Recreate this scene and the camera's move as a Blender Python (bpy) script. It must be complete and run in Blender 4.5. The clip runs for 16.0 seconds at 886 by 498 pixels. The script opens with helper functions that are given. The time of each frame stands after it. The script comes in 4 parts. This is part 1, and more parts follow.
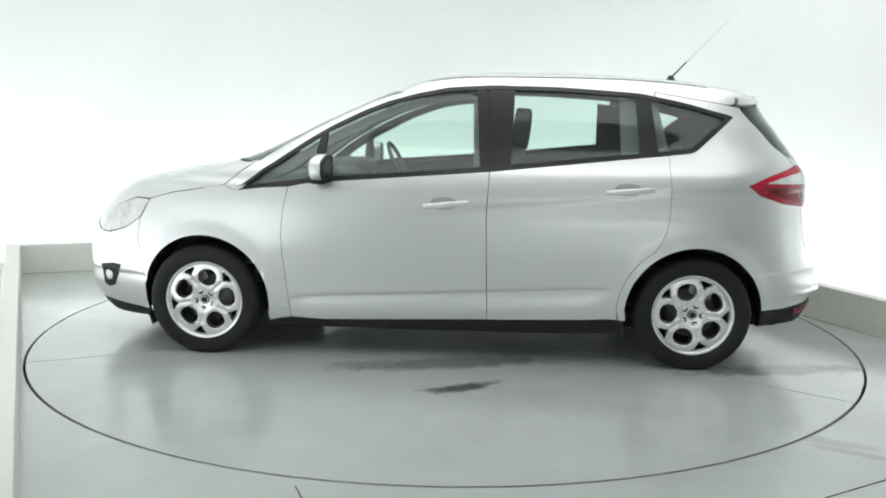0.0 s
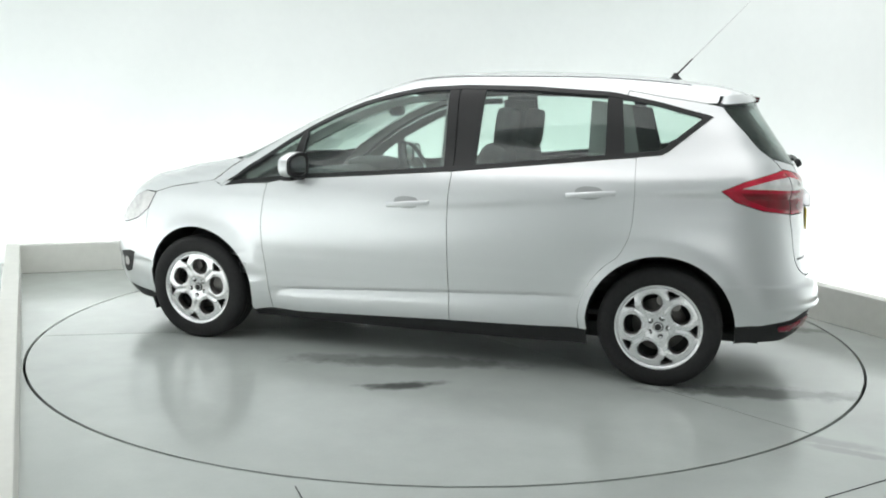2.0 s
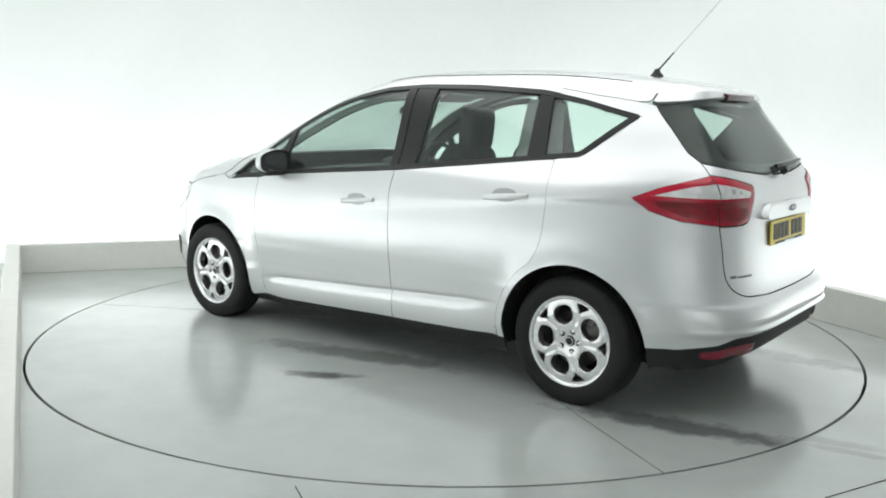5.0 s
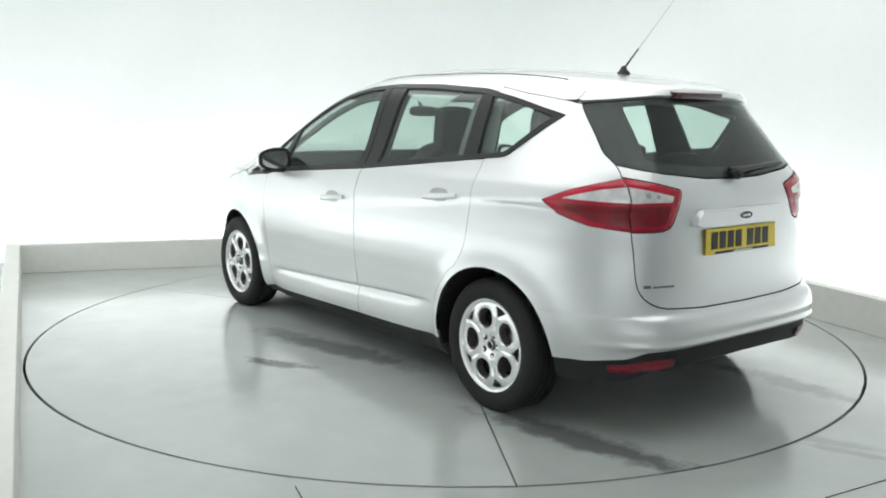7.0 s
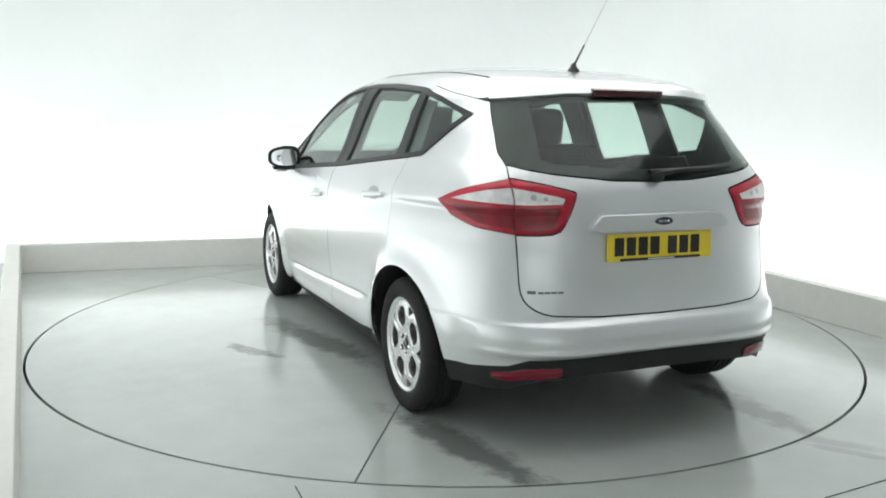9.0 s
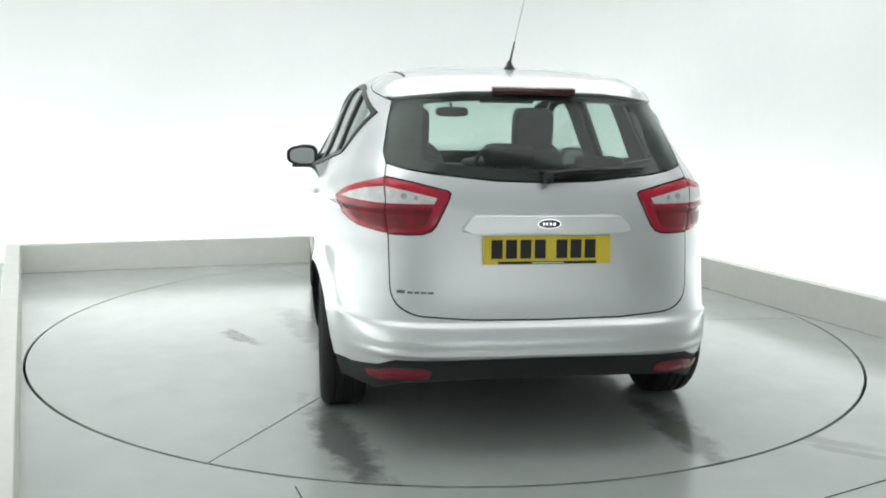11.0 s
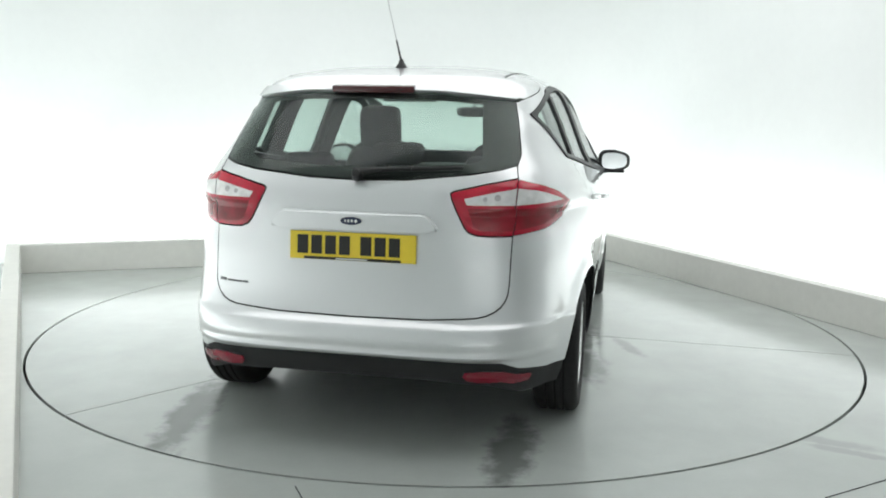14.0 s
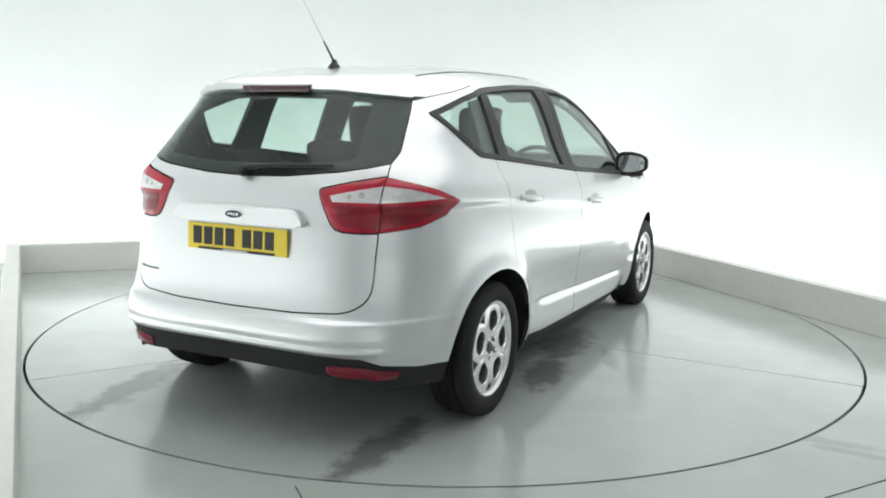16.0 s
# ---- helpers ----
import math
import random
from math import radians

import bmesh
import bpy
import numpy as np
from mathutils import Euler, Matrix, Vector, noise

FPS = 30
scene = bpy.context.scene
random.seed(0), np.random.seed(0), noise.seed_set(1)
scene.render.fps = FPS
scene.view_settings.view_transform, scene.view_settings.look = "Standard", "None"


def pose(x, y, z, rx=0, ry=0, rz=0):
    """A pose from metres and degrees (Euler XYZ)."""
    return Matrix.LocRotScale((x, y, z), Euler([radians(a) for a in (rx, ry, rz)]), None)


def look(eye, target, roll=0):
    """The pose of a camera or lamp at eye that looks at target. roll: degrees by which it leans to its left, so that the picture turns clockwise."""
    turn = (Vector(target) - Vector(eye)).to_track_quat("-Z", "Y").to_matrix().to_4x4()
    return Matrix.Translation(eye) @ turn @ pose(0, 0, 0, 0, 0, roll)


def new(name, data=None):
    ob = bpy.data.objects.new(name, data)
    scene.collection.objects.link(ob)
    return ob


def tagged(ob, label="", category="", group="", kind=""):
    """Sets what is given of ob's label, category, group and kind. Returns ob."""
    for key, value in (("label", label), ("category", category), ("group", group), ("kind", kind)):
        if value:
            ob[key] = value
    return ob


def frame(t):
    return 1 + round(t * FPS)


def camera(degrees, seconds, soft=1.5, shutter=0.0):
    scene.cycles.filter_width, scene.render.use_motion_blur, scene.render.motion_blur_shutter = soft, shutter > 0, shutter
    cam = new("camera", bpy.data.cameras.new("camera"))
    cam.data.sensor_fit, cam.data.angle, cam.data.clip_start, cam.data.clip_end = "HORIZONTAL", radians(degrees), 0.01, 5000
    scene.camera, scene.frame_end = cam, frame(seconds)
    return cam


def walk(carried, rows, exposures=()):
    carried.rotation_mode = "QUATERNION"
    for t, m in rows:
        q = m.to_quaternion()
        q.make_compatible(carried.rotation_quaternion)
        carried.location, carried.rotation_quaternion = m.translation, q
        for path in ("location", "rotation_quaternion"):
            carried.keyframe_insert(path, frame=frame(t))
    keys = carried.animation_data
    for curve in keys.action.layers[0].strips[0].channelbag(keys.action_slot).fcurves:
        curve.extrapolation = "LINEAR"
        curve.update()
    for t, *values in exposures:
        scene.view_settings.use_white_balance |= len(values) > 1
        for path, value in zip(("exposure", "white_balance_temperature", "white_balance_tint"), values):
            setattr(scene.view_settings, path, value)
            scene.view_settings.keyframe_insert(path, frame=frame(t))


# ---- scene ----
# The studio: a car on a slowly turning floor disc inside a white cove with a low parapet.
EYE = (0.0, -5.377, 1.344)
cam = camera(54.36, 16.0, soft=1.9)
CAM_POSE = look(EYE, (EYE[0] - 0.00573, EYE[1] + 0.98754, EYE[2] - 0.15725), 0.877)
walk(cam, [(0.0, CAM_POSE), (16.0, CAM_POSE)])


def turn_at(t):
    """Heading of disc and car in degrees."""
    return 175.7 - 6.67 * t - 0.0214 * t * t


# ---- light ----
world = bpy.data.worlds.new("world")
scene.world = world
world.use_nodes = True
world.node_tree.nodes["Background"].inputs[0].default_value = (0.9, 0.97, 1.0, 1)
world.node_tree.nodes["Background"].inputs[1].default_value = 0.05
scene.view_settings.exposure = 0.0
CEIL_Z = 3.3
CEIL_W, COVE_W = 89.0, 8.3      # watts of the ceiling panel, watts per metre of cove


# ---- materials ----
def mat(name, color, rough=0.5, metal=0.0, coat=0.0, emit=0.0, alpha_glass=0.0, vary=0.06, grain=40.0, bump=0.0, spec=0.5):
    m = bpy.data.materials.new(name)
    m.use_nodes = True
    nt = m.node_tree
    b = nt.nodes["Principled BSDF"]
    b.inputs["Roughness"].default_value = rough
    b.inputs["Metallic"].default_value = metal
    b.inputs["Coat Weight"].default_value = coat
    b.inputs["Coat Roughness"].default_value = 0.03
    b.inputs["Specular IOR Level"].default_value = spec
    if alpha_glass:
        b.inputs["Transmission Weight"].default_value = alpha_glass
        b.inputs["IOR"].default_value = 1.45
    if emit:
        b.inputs["Emission Color"].default_value = (*color, 1)
        b.inputs["Emission Strength"].default_value = emit
    tc = nt.nodes.new("ShaderNodeTexCoord")
    n1 = nt.nodes.new("ShaderNodeTexNoise")
    n1.inputs["Scale"].default_value = grain
    n1.inputs["Detail"].default_value = 4
    n2 = nt.nodes.new("ShaderNodeTexNoise")
    n2.inputs["Scale"].default_value = 2.2
    n2.inputs["Detail"].default_value = 3
    nt.links.new(tc.outputs["Object"], n1.inputs["Vector"])
    nt.links.new(tc.outputs["Object"], n2.inputs["Vector"])
    add = nt.nodes.new("ShaderNodeMath")
    add.operation = "ADD"
    nt.links.new(n1.outputs["Fac"], add.inputs[0])
    nt.links.new(n2.outputs["Fac"], add.inputs[1])
    mr = nt.nodes.new("ShaderNodeMapRange")
    mr.inputs["From Min"].default_value, mr.inputs["From Max"].default_value = 0.6, 1.4
    mr.inputs["To Min"].default_value, mr.inputs["To Max"].default_value = 1 - vary, 1 + vary
    nt.links.new(add.outputs[0], mr.inputs["Value"])
    mul = nt.nodes.new("ShaderNodeVectorMath")
    mul.operation = "SCALE"
    mul.inputs[0].default_value = color
    nt.links.new(mr.outputs[0], mul.inputs["Scale"])
    nt.links.new(mul.outputs[0], b.inputs["Base Color"])
    if bump:
        bp = nt.nodes.new("ShaderNodeBump")
        bp.inputs["Strength"].default_value = bump
        bp.inputs["Distance"].default_value = 0.004
        nt.links.new(n1.outputs["Fac"], bp.inputs["Height"])
        nt.links.new(bp.outputs[0], b.inputs["Normal"])
    return m


def thin_glass(name, tint, gloss=0.10):
    """A single sheet of tinted glass: clear body with a mirror coat by Fresnel."""
    m = bpy.data.materials.new(name)
    m.use_nodes = True
    nt = m.node_tree
    nt.nodes.clear()
    out = nt.nodes.new("ShaderNodeOutputMaterial")
    tr = nt.nodes.new("ShaderNodeBsdfTransparent")
    tr.inputs[0].default_value = (*tint, 1)
    gl = nt.nodes.new("ShaderNodeBsdfGlossy")
    gl.inputs["Roughness"].default_value = 0.02
    lw = nt.nodes.new("ShaderNodeLayerWeight")
    lw.inputs["Blend"].default_value = 0.5
    pw = nt.nodes.new("ShaderNodeMath")
    pw.operation = "POWER"
    pw.inputs[1].default_value = 4.5
    nt.links.new(lw.outputs["Facing"], pw.inputs[0])
    fr = nt.nodes.new("ShaderNodeMapRange")
    fr.inputs["To Min"].default_value, fr.inputs["To Max"].default_value = gloss * 0.4, 0.85
    nt.links.new(pw.outputs[0], fr.inputs["Value"])
    mx = nt.nodes.new("ShaderNodeMixShader")
    nt.links.new(fr.outputs[0], mx.inputs[0])
    nt.links.new(tr.outputs[0], mx.inputs[1])
    nt.links.new(gl.outputs[0], mx.inputs[2])
    nt.links.new(mx.outputs[0], out.inputs[0])
    return m


PAINT = mat("white_silver_paint", (0.745, 0.757, 0.768), rough=0.34, metal=0.66, coat=1.0, vary=0.02, grain=900)
TRIM = mat("black_trim", (0.021, 0.0215, 0.022), rough=0.38, vary=0.15, grain=200, spec=0.3)
PLASTIC = mat("grained_black_plastic", (0.025, 0.0255, 0.026), rough=0.62, vary=0.2, grain=300, bump=0.2, spec=0.3)
RUBBER = mat("tyre_rubber", (0.021, 0.021, 0.0215), rough=0.7, vary=0.25, grain=60, bump=0.2, spec=0.25)
ALLOY = mat("alloy_silver", (0.80, 0.80, 0.81), rough=0.27, metal=0.85, coat=0.3, vary=0.04, grain=120)
MAST = mat("aerial_grey", (0.62, 0.63, 0.63), rough=0.4, metal=0.3)
STEEL = mat("brake_steel", (0.30, 0.29, 0.28), rough=0.4, metal=0.9, vary=0.25, grain=60)
CHROME = mat("chrome", (0.80, 0.80, 0.80), rough=0.08, metal=1.0, vary=0.02)
GLASS = thin_glass("side_glass", (0.890, 0.952, 0.925), 0.11)
SCREEN_GLASS = thin_glass("screen_glass", (0.890, 0.952, 0.925), 0.16)
REAR_GLASS = thin_glass("rear_glass", (0.85, 0.91, 0.885), 0.07)
SEAT = mat("dark_seat_fabric", (0.058, 0.060, 0.063), rough=0.9, vary=0.15, grain=90, bump=0.08)
CABIN = mat("dark_cabin_plastic", (0.05, 0.053, 0.055), rough=0.7, vary=0.15, grain=160, bump=0.1)
LINING = mat("pale_headlining", (0.42, 0.43, 0.42), rough=0.9, vary=0.08, grain=220)
RED = mat("red_lens", (0.45, 0.002, 0.026), rough=0.16, coat=0.35, vary=0.45, grain=14)
DARKRED = mat("dark_red_lens", (0.21, 0.002, 0.018), rough=0.18, coat=0.25, vary=0.1, grain=90)
BRAKE = mat("smoked_red_lens", (0.06, 0.006, 0.009), rough=0.2, coat=0.4, vary=0.2, grain=60)
LENSGREY = mat("lens_grey", (0.50, 0.48, 0.48), rough=0.25, metal=0.4, coat=0.8, vary=0.3, grain=60)
CLEAR = mat("clear_lens", (0.74, 0.72, 0.72), rough=0.12, metal=0.3, coat=1.0, vary=0.35, grain=26)
YELLOW = mat("yellow_plate", (0.90, 0.68, 0.05), rough=0.35, vary=0.04, grain=60)
INK = mat("plate_ink", (0.015, 0.014, 0.012), rough=0.5, vary=0.1)
BLUE = mat("dark_blue_enamel", (0.015, 0.025, 0.07), rough=0.35, coat=0.0, vary=0.05)
WHITEWALL = mat("white_wall_paint", (0.84, 0.87, 0.86), rough=0.75, vary=0.015, grain=14)
NEARWALL = mat("bounce_wall_paint", (0.80, 0.82, 0.815), rough=0.8, vary=0.05, grain=12)
PARAPET = mat("parapet_paint", (0.70, 0.70, 0.66), rough=0.6, vary=0.05, grain=18, bump=0.05)
CEILING = mat("white_ceiling_paint", (0.80, 0.82, 0.82), rough=0.8, vary=0.02, grain=20)
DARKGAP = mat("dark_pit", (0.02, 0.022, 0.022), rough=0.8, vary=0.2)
FIXTURE = mat("lamp_housing", (0.75, 0.76, 0.76), rough=0.5, vary=0.03)
DEEPRED = mat("deep_red_lens", (0.23, 0.001, 0.012), rough=0.2, coat=0.2, vary=0.5, grain=16)
INNER = mat("cabin_pillar_trim", (0.16, 0.165, 0.165), rough=0.7, vary=0.06, grain=200)
SCRIPT = mat("grey_script", (0.16, 0.162, 0.17), rough=0.3, metal=0.5, vary=0.02)
MIRROR = mat("mirror_glass", (0.62, 0.64, 0.65), rough=0.01, metal=1.0, vary=0.0)


def floor_mat(name, marks, seed):
    """Grey-green floor paint with a sheen, scuffs, stains and darker patches (x, y, heading, half length, half width,
    depth).
    """
    m = bpy.data.materials.new(name)
    m.use_nodes = True
    nt = m.node_tree
    N, L = nt.nodes.new, nt.links.new
    b = nt.nodes["Principled BSDF"]
    tc = N("ShaderNodeTexCoord")

    def noise_at(scale, detail=4, rough=0.55):
        n = N("ShaderNodeTexNoise")
        n.inputs["Scale"].default_value, n.inputs["Detail"].default_value, n.inputs["Roughness"].default_value = scale, detail, rough
        mp = N("ShaderNodeMapping")
        mp.inputs["Location"].default_value = (seed, seed * 0.7, 0)
        L(tc.outputs["Object"], mp.inputs["Vector"])
        L(mp.outputs[0], n.inputs["Vector"])
        return n.outputs["Fac"]

    def calc(op, a, c, clamp=False):
        n = N("ShaderNodeMath")
        n.operation, n.use_clamp = op, clamp
        for i, v in enumerate((a, c)):
            if isinstance(v, (int, float)):
                n.inputs[i].default_value = v
            else:
                L(v, n.inputs[i])
        return n.outputs[0]

    big, mid, fine = noise_at(0.9), noise_at(5.0), noise_at(70.0)
    tone = calc("ADD", calc("MULTIPLY", calc("SUBTRACT", big, 0.5), 0.30), calc("MULTIPLY", calc("SUBTRACT", mid, 0.5), 0.17))
    tone = calc("ADD", tone, calc("MULTIPLY", calc("SUBTRACT", fine, 0.5), 0.06))
    dark_marks = None
    for x, y, head, hl, hw, depth in marks:
        mp = N("ShaderNodeMapping")
        mp.vector_type = "TEXTURE"
        mp.inputs["Location"].default_value = (x, y, 0)
        mp.inputs["Rotation"].default_value = (0, 0, radians(head))
        mp.inputs["Scale"].default_value = (hl, hw, 1)
        L(tc.outputs["Object"], mp.inputs["Vector"])
        ln = N("ShaderNodeVectorMath")
        ln.operation = "LENGTH"
        L(mp.outputs[0], ln.inputs[0])
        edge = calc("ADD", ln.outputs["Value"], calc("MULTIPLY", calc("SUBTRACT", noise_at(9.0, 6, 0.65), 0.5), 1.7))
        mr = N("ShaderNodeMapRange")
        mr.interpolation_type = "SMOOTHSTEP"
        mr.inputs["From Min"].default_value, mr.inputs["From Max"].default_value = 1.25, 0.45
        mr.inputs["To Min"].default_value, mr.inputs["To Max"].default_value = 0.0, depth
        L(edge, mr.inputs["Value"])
        dark_marks = mr.outputs[0] if dark_marks is None else calc("MAXIMUM", dark_marks, mr.outputs[0])
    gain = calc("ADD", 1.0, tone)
    if dark_marks is not None:
        gain = calc("MULTIPLY", gain, calc("SUBTRACT", 1.0, dark_marks))
    sc = N("ShaderNodeVectorMath")
    sc.operation = "SCALE"
    sc.inputs[0].default_value = FLOOR_COLOR
    L(gain, sc.inputs["Scale"])
    L(sc.outputs[0], b.inputs["Base Color"])
    L(calc("ADD", 0.10, calc("MULTIPLY", big, 0.16)), b.inputs["Roughness"])
    b.inputs["Specular IOR Level"].default_value = 0.9
    return m


FLOOR_COLOR = (0.468, 0.500, 0.478)
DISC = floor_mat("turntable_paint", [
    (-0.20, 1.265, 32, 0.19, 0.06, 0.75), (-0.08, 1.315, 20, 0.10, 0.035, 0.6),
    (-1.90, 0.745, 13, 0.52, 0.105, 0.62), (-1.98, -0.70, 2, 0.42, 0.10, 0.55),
    # darker patches along both sides of the car
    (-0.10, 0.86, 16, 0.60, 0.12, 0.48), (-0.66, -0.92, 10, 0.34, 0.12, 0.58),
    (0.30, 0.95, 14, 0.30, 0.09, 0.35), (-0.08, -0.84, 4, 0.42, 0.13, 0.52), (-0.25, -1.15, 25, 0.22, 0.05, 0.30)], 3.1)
GROUND = floor_mat("floor_paint", [(1.58, -1.90, -28, 0.30, 0.05, 0.18), (1.66, -2.03, -30, 0.22, 0.035, 0.18)], 11.7)


# ---- mesh helpers ----
def mesh_ob(name, bm, material, parent=None, label="", smooth=True, second=None):
    me = bpy.data.meshes.new(name)
    bm.normal_update()
    bm.to_mesh(me)
    bm.free()
    me.materials.append(material)
    if second:
        me.materials.append(second)
    if smooth:
        me.shade_smooth()
    ob = new(name, me)
    if parent is not None:
        ob.parent = parent
    if label:
        tagged(ob, label)
    return ob


def part(name, bm, material, parent, label="", smooth=True, second=None):
    return mesh_ob(name, bm, material, parent, label, smooth, second)


def thing(name, label, category, group="", kind=""):
    return tagged(new(name), label, category, group, kind)


def add_box(bm, size, at=(0, 0, 0), m=None, bevel=0.0, seg=2):
    b = bmesh.new()
    bmesh.ops.create_cube(b, size=1.0)
    bmesh.ops.scale(b, vec=size, verts=b.verts)
    if bevel:
        bmesh.ops.bevel(b, geom=list(b.edges), offset=bevel, segments=seg, profile=0.6, affect="EDGES")
    b.transform(Matrix.Translation(at) @ (m if m is not None else Matrix.Identity(4)))
    tmp = bpy.data.meshes.new("tmp")
    b.to_mesh(tmp)
    b.free()
    bm.from_mesh(tmp)
    bpy.data.meshes.remove(tmp)
    return bm


def box(size, at=(0, 0, 0), m=None, bevel=0.0, seg=2):
    return add_box(bmesh.new(), size, at, m, bevel, seg)


def add_prism(bm, outline, depth, m):
    """A straight prism: outline in its own xy plane, from z = 0 to depth, then placed by m."""
    lo = [bm.verts.new(m @ Vector((x, y, 0))) for x, y in outline]
    hi = [bm.verts.new(m @ Vector((x, y, depth))) for x, y in outline]
    n = len(outline)
    bm.faces.new(lo[::-1])
    bm.faces.new(hi)
    for i in range(n):
        bm.faces.new((lo[i], lo[(i + 1) % n], hi[(i + 1) % n], hi[i]))
    return bm


def revolve(profile, steps=64, m=None, closed=False):
    """Turn (radius, height) pairs about z."""
    bm = bmesh.new()
    rings = []
    for i in range(steps):
        a = 2 * math.pi * i / steps
        rings.append([bm.verts.new((r * math.cos(a), r * math.sin(a), h)) for r, h in profile])
    k = len(profile)
    for i in range(steps):
        p, q = rings[i], rings[(i + 1) % steps]
        for j in range(k if closed else k - 1):
            bm.faces.new((p[j], q[j], q[(j + 1) % k], p[(j + 1) % k]))
    bmesh.ops.remove_doubles(bm, verts=bm.verts, dist=1e-6)
    bmesh.ops.recalc_face_normals(bm, faces=bm.faces)
    if m is not None:
        bmesh.ops.transform(bm, matrix=m, verts=bm.verts)
    return bm


def tube(points, radius, steps=10, taper=1.0):
    bm = bmesh.new()
    pts = [Vector(p) for p in points]
    rings = []
    for i, p in enumerate(pts):
        d = (pts[min(i + 1, len(pts) - 1)] - pts[max(i - 1, 0)]).normalized()
        q = d.to_track_quat("Z", "Y")
        r = radius * (1 + (taper - 1) * i / (len(pts) - 1))
        rings.append([bm.verts.new(p + q @ Vector((r * math.cos(2 * math.pi * k / steps), r * math.sin(2 * math.pi * k / steps), 0))) for k in range(steps)])
    for a, c in zip(rings, rings[1:]):
        for k in range(steps):
            bm.faces.new((a[k], a[(k + 1) % steps], c[(k + 1) % steps], c[k]))
    bm.faces.new(rings[0][::-1])
    bm.faces.new(rings[-1])
    return bm


# ---- the place ----
CORNER_A = Vector((-3.437, 1.437))
BACK_DIR = Vector((1.817, 0.613)).normalized()
LEFT_DIR = Vector((0.440, -0.898)).normalized()
CORNER_B = Vector((1.2815, 3.029))
RIGHT_DIR = Vector((0.404, -0.915)).normalized()
LEFT_END = CORNER_A + LEFT_DIR * 5.1
RIGHT_END = CORNER_B + RIGHT_DIR * 9.6
PARAPET_H, PARAPET_T, COVE = 0.235, 0.10, 0.62
DISC_R, GAP = 2.421, 0.015
DISC_AT = (-0.012, 0.006, 0)


def place():
    # floor sheet with a round opening
    bm = bmesh.new()
    n = 192
    inner = [bm.verts.new((DISC_AT[0] + (DISC_R + GAP) * math.cos(2 * math.pi * i / n), DISC_AT[1] + (DISC_R + GAP) * math.sin(2 * math.pi * i / n), 0)) for i in range(n)]
    low = [bm.verts.new((v.co.x, v.co.y, -0.06)) for v in inner]
    outer = []
    for i in range(n):
        a = 2 * math.pi * i / n
        c, s = math.cos(a), math.sin(a)
        k = 14.0 / max(abs(c), abs(s))
        outer.append(bm.verts.new((c * k, s * k, 0)))
    for i in range(n):
        j = (i + 1) % n
        bm.faces.new((inner[i], outer[i], outer[j], inner[j]))
        bm.faces.new((low[i], inner[i], inner[j], low[j]))
    tagged(mesh_ob("floor", bm, GROUND, smooth=False), "grey-green painted concrete studio floor with a sheen", "floor", kind="structure")
    bm = revolve([(0.0, -0.07), (DISC_R + 0.1, -0.07)], 96)
    bmesh.ops.translate(bm, vec=DISC_AT, verts=bm.verts)
    tagged(mesh_ob("pit_floor", bm, DARKGAP), "dark pit under the turning disc", "pit", kind="structure")

    # parapets
    def run(name, a, b, out):
        d = (b - a).normalized()
        length = (b - a).length
        m = Matrix(((d.x, out.x, 0, a.x), (d.y, out.y, 0, a.y), (0, 0, 1, 0), (0, 0, 0, 1)))
        bm = box((length, PARAPET_T, PARAPET_H), (length / 2, PARAPET_T / 2, PARAPET_H / 2), None, 0.006)
        bmesh.ops.transform(bm, matrix=m, verts=bm.verts)
        bmesh.ops.recalc_face_normals(bm, faces=bm.faces)
        tagged(mesh_ob(name, bm, PARAPET, smooth=False), "low off-white parapet along the edge of the floor", "parapet", kind="structure")

    out_back = Vector((-BACK_DIR.y, BACK_DIR.x))
    out_left = Vector((LEFT_DIR.y, -LEFT_DIR.x))
    out_right = Vector((-RIGHT_DIR.y, RIGHT_DIR.x))
    run("parapet_back", CORNER_A, CORNER_B + BACK_DIR * 0.11, out_back)
    run("parapet_left", CORNER_A - LEFT_DIR * 0.10, LEFT_END, out_left)
    run("parapet_right", CORNER_B + RIGHT_DIR * 0.004, RIGHT_END, out_right)

    # joints in the fixed floor
    for a, b in (((-0.537, -2.440), (-0.20, -3.25)), ((1.362, -2.46), (2.70, -1.72))):
        a, b = Vector(a), Vector(b)
        bm = box(((b - a).length, 0.004, 0.002), (0, 0, 0.001))
        bmesh.ops.transform(bm, matrix=Matrix.Translation((*((a + b) / 2), 0)) @ pose(0, 0, 0, 0, 0, math.degrees(math.atan2(b.y - a.y, b.x - a.x))), verts=bm.verts)
        tagged(mesh_ob("floor_joint", bm, DARKGAP, smooth=False), "fine dark joint in the painted floor", "joint", kind="structure")

    # cove walls, one after the other, with rounded inner corners
    def meet(p, d, q, e):
        den = d.x * e.y - d.y * e.x
        k = ((q - p).x * e.y - (q - p).y * e.x) / den
        return p + d * k
    pl, pb, pr = CORNER_A + out_left * COVE, CORNER_A + out_back * COVE, CORNER_B + out_right * COVE
    ca = meet(pl, LEFT_DIR, pb, BACK_DIR)
    cb = meet(pb, BACK_DIR, pr, RIGHT_DIR)
    far_l = ca + LEFT_DIR * 9.6
    far_r = cb + RIGHT_DIR * 11.4
    path = [far_l]
    for c, d0, d1 in ((ca, LEFT_DIR, BACK_DIR), (cb, -BACK_DIR, RIGHT_DIR)):
        r = 0.9
        p0, p2 = c + d0 * r, c + d1 * r
        for k in range(13):
            t = k / 12
            path.append(p0 * (1 - t) ** 2 + c * 2 * t * (1 - t) + p2 * t * t)
    path.append(far_r)

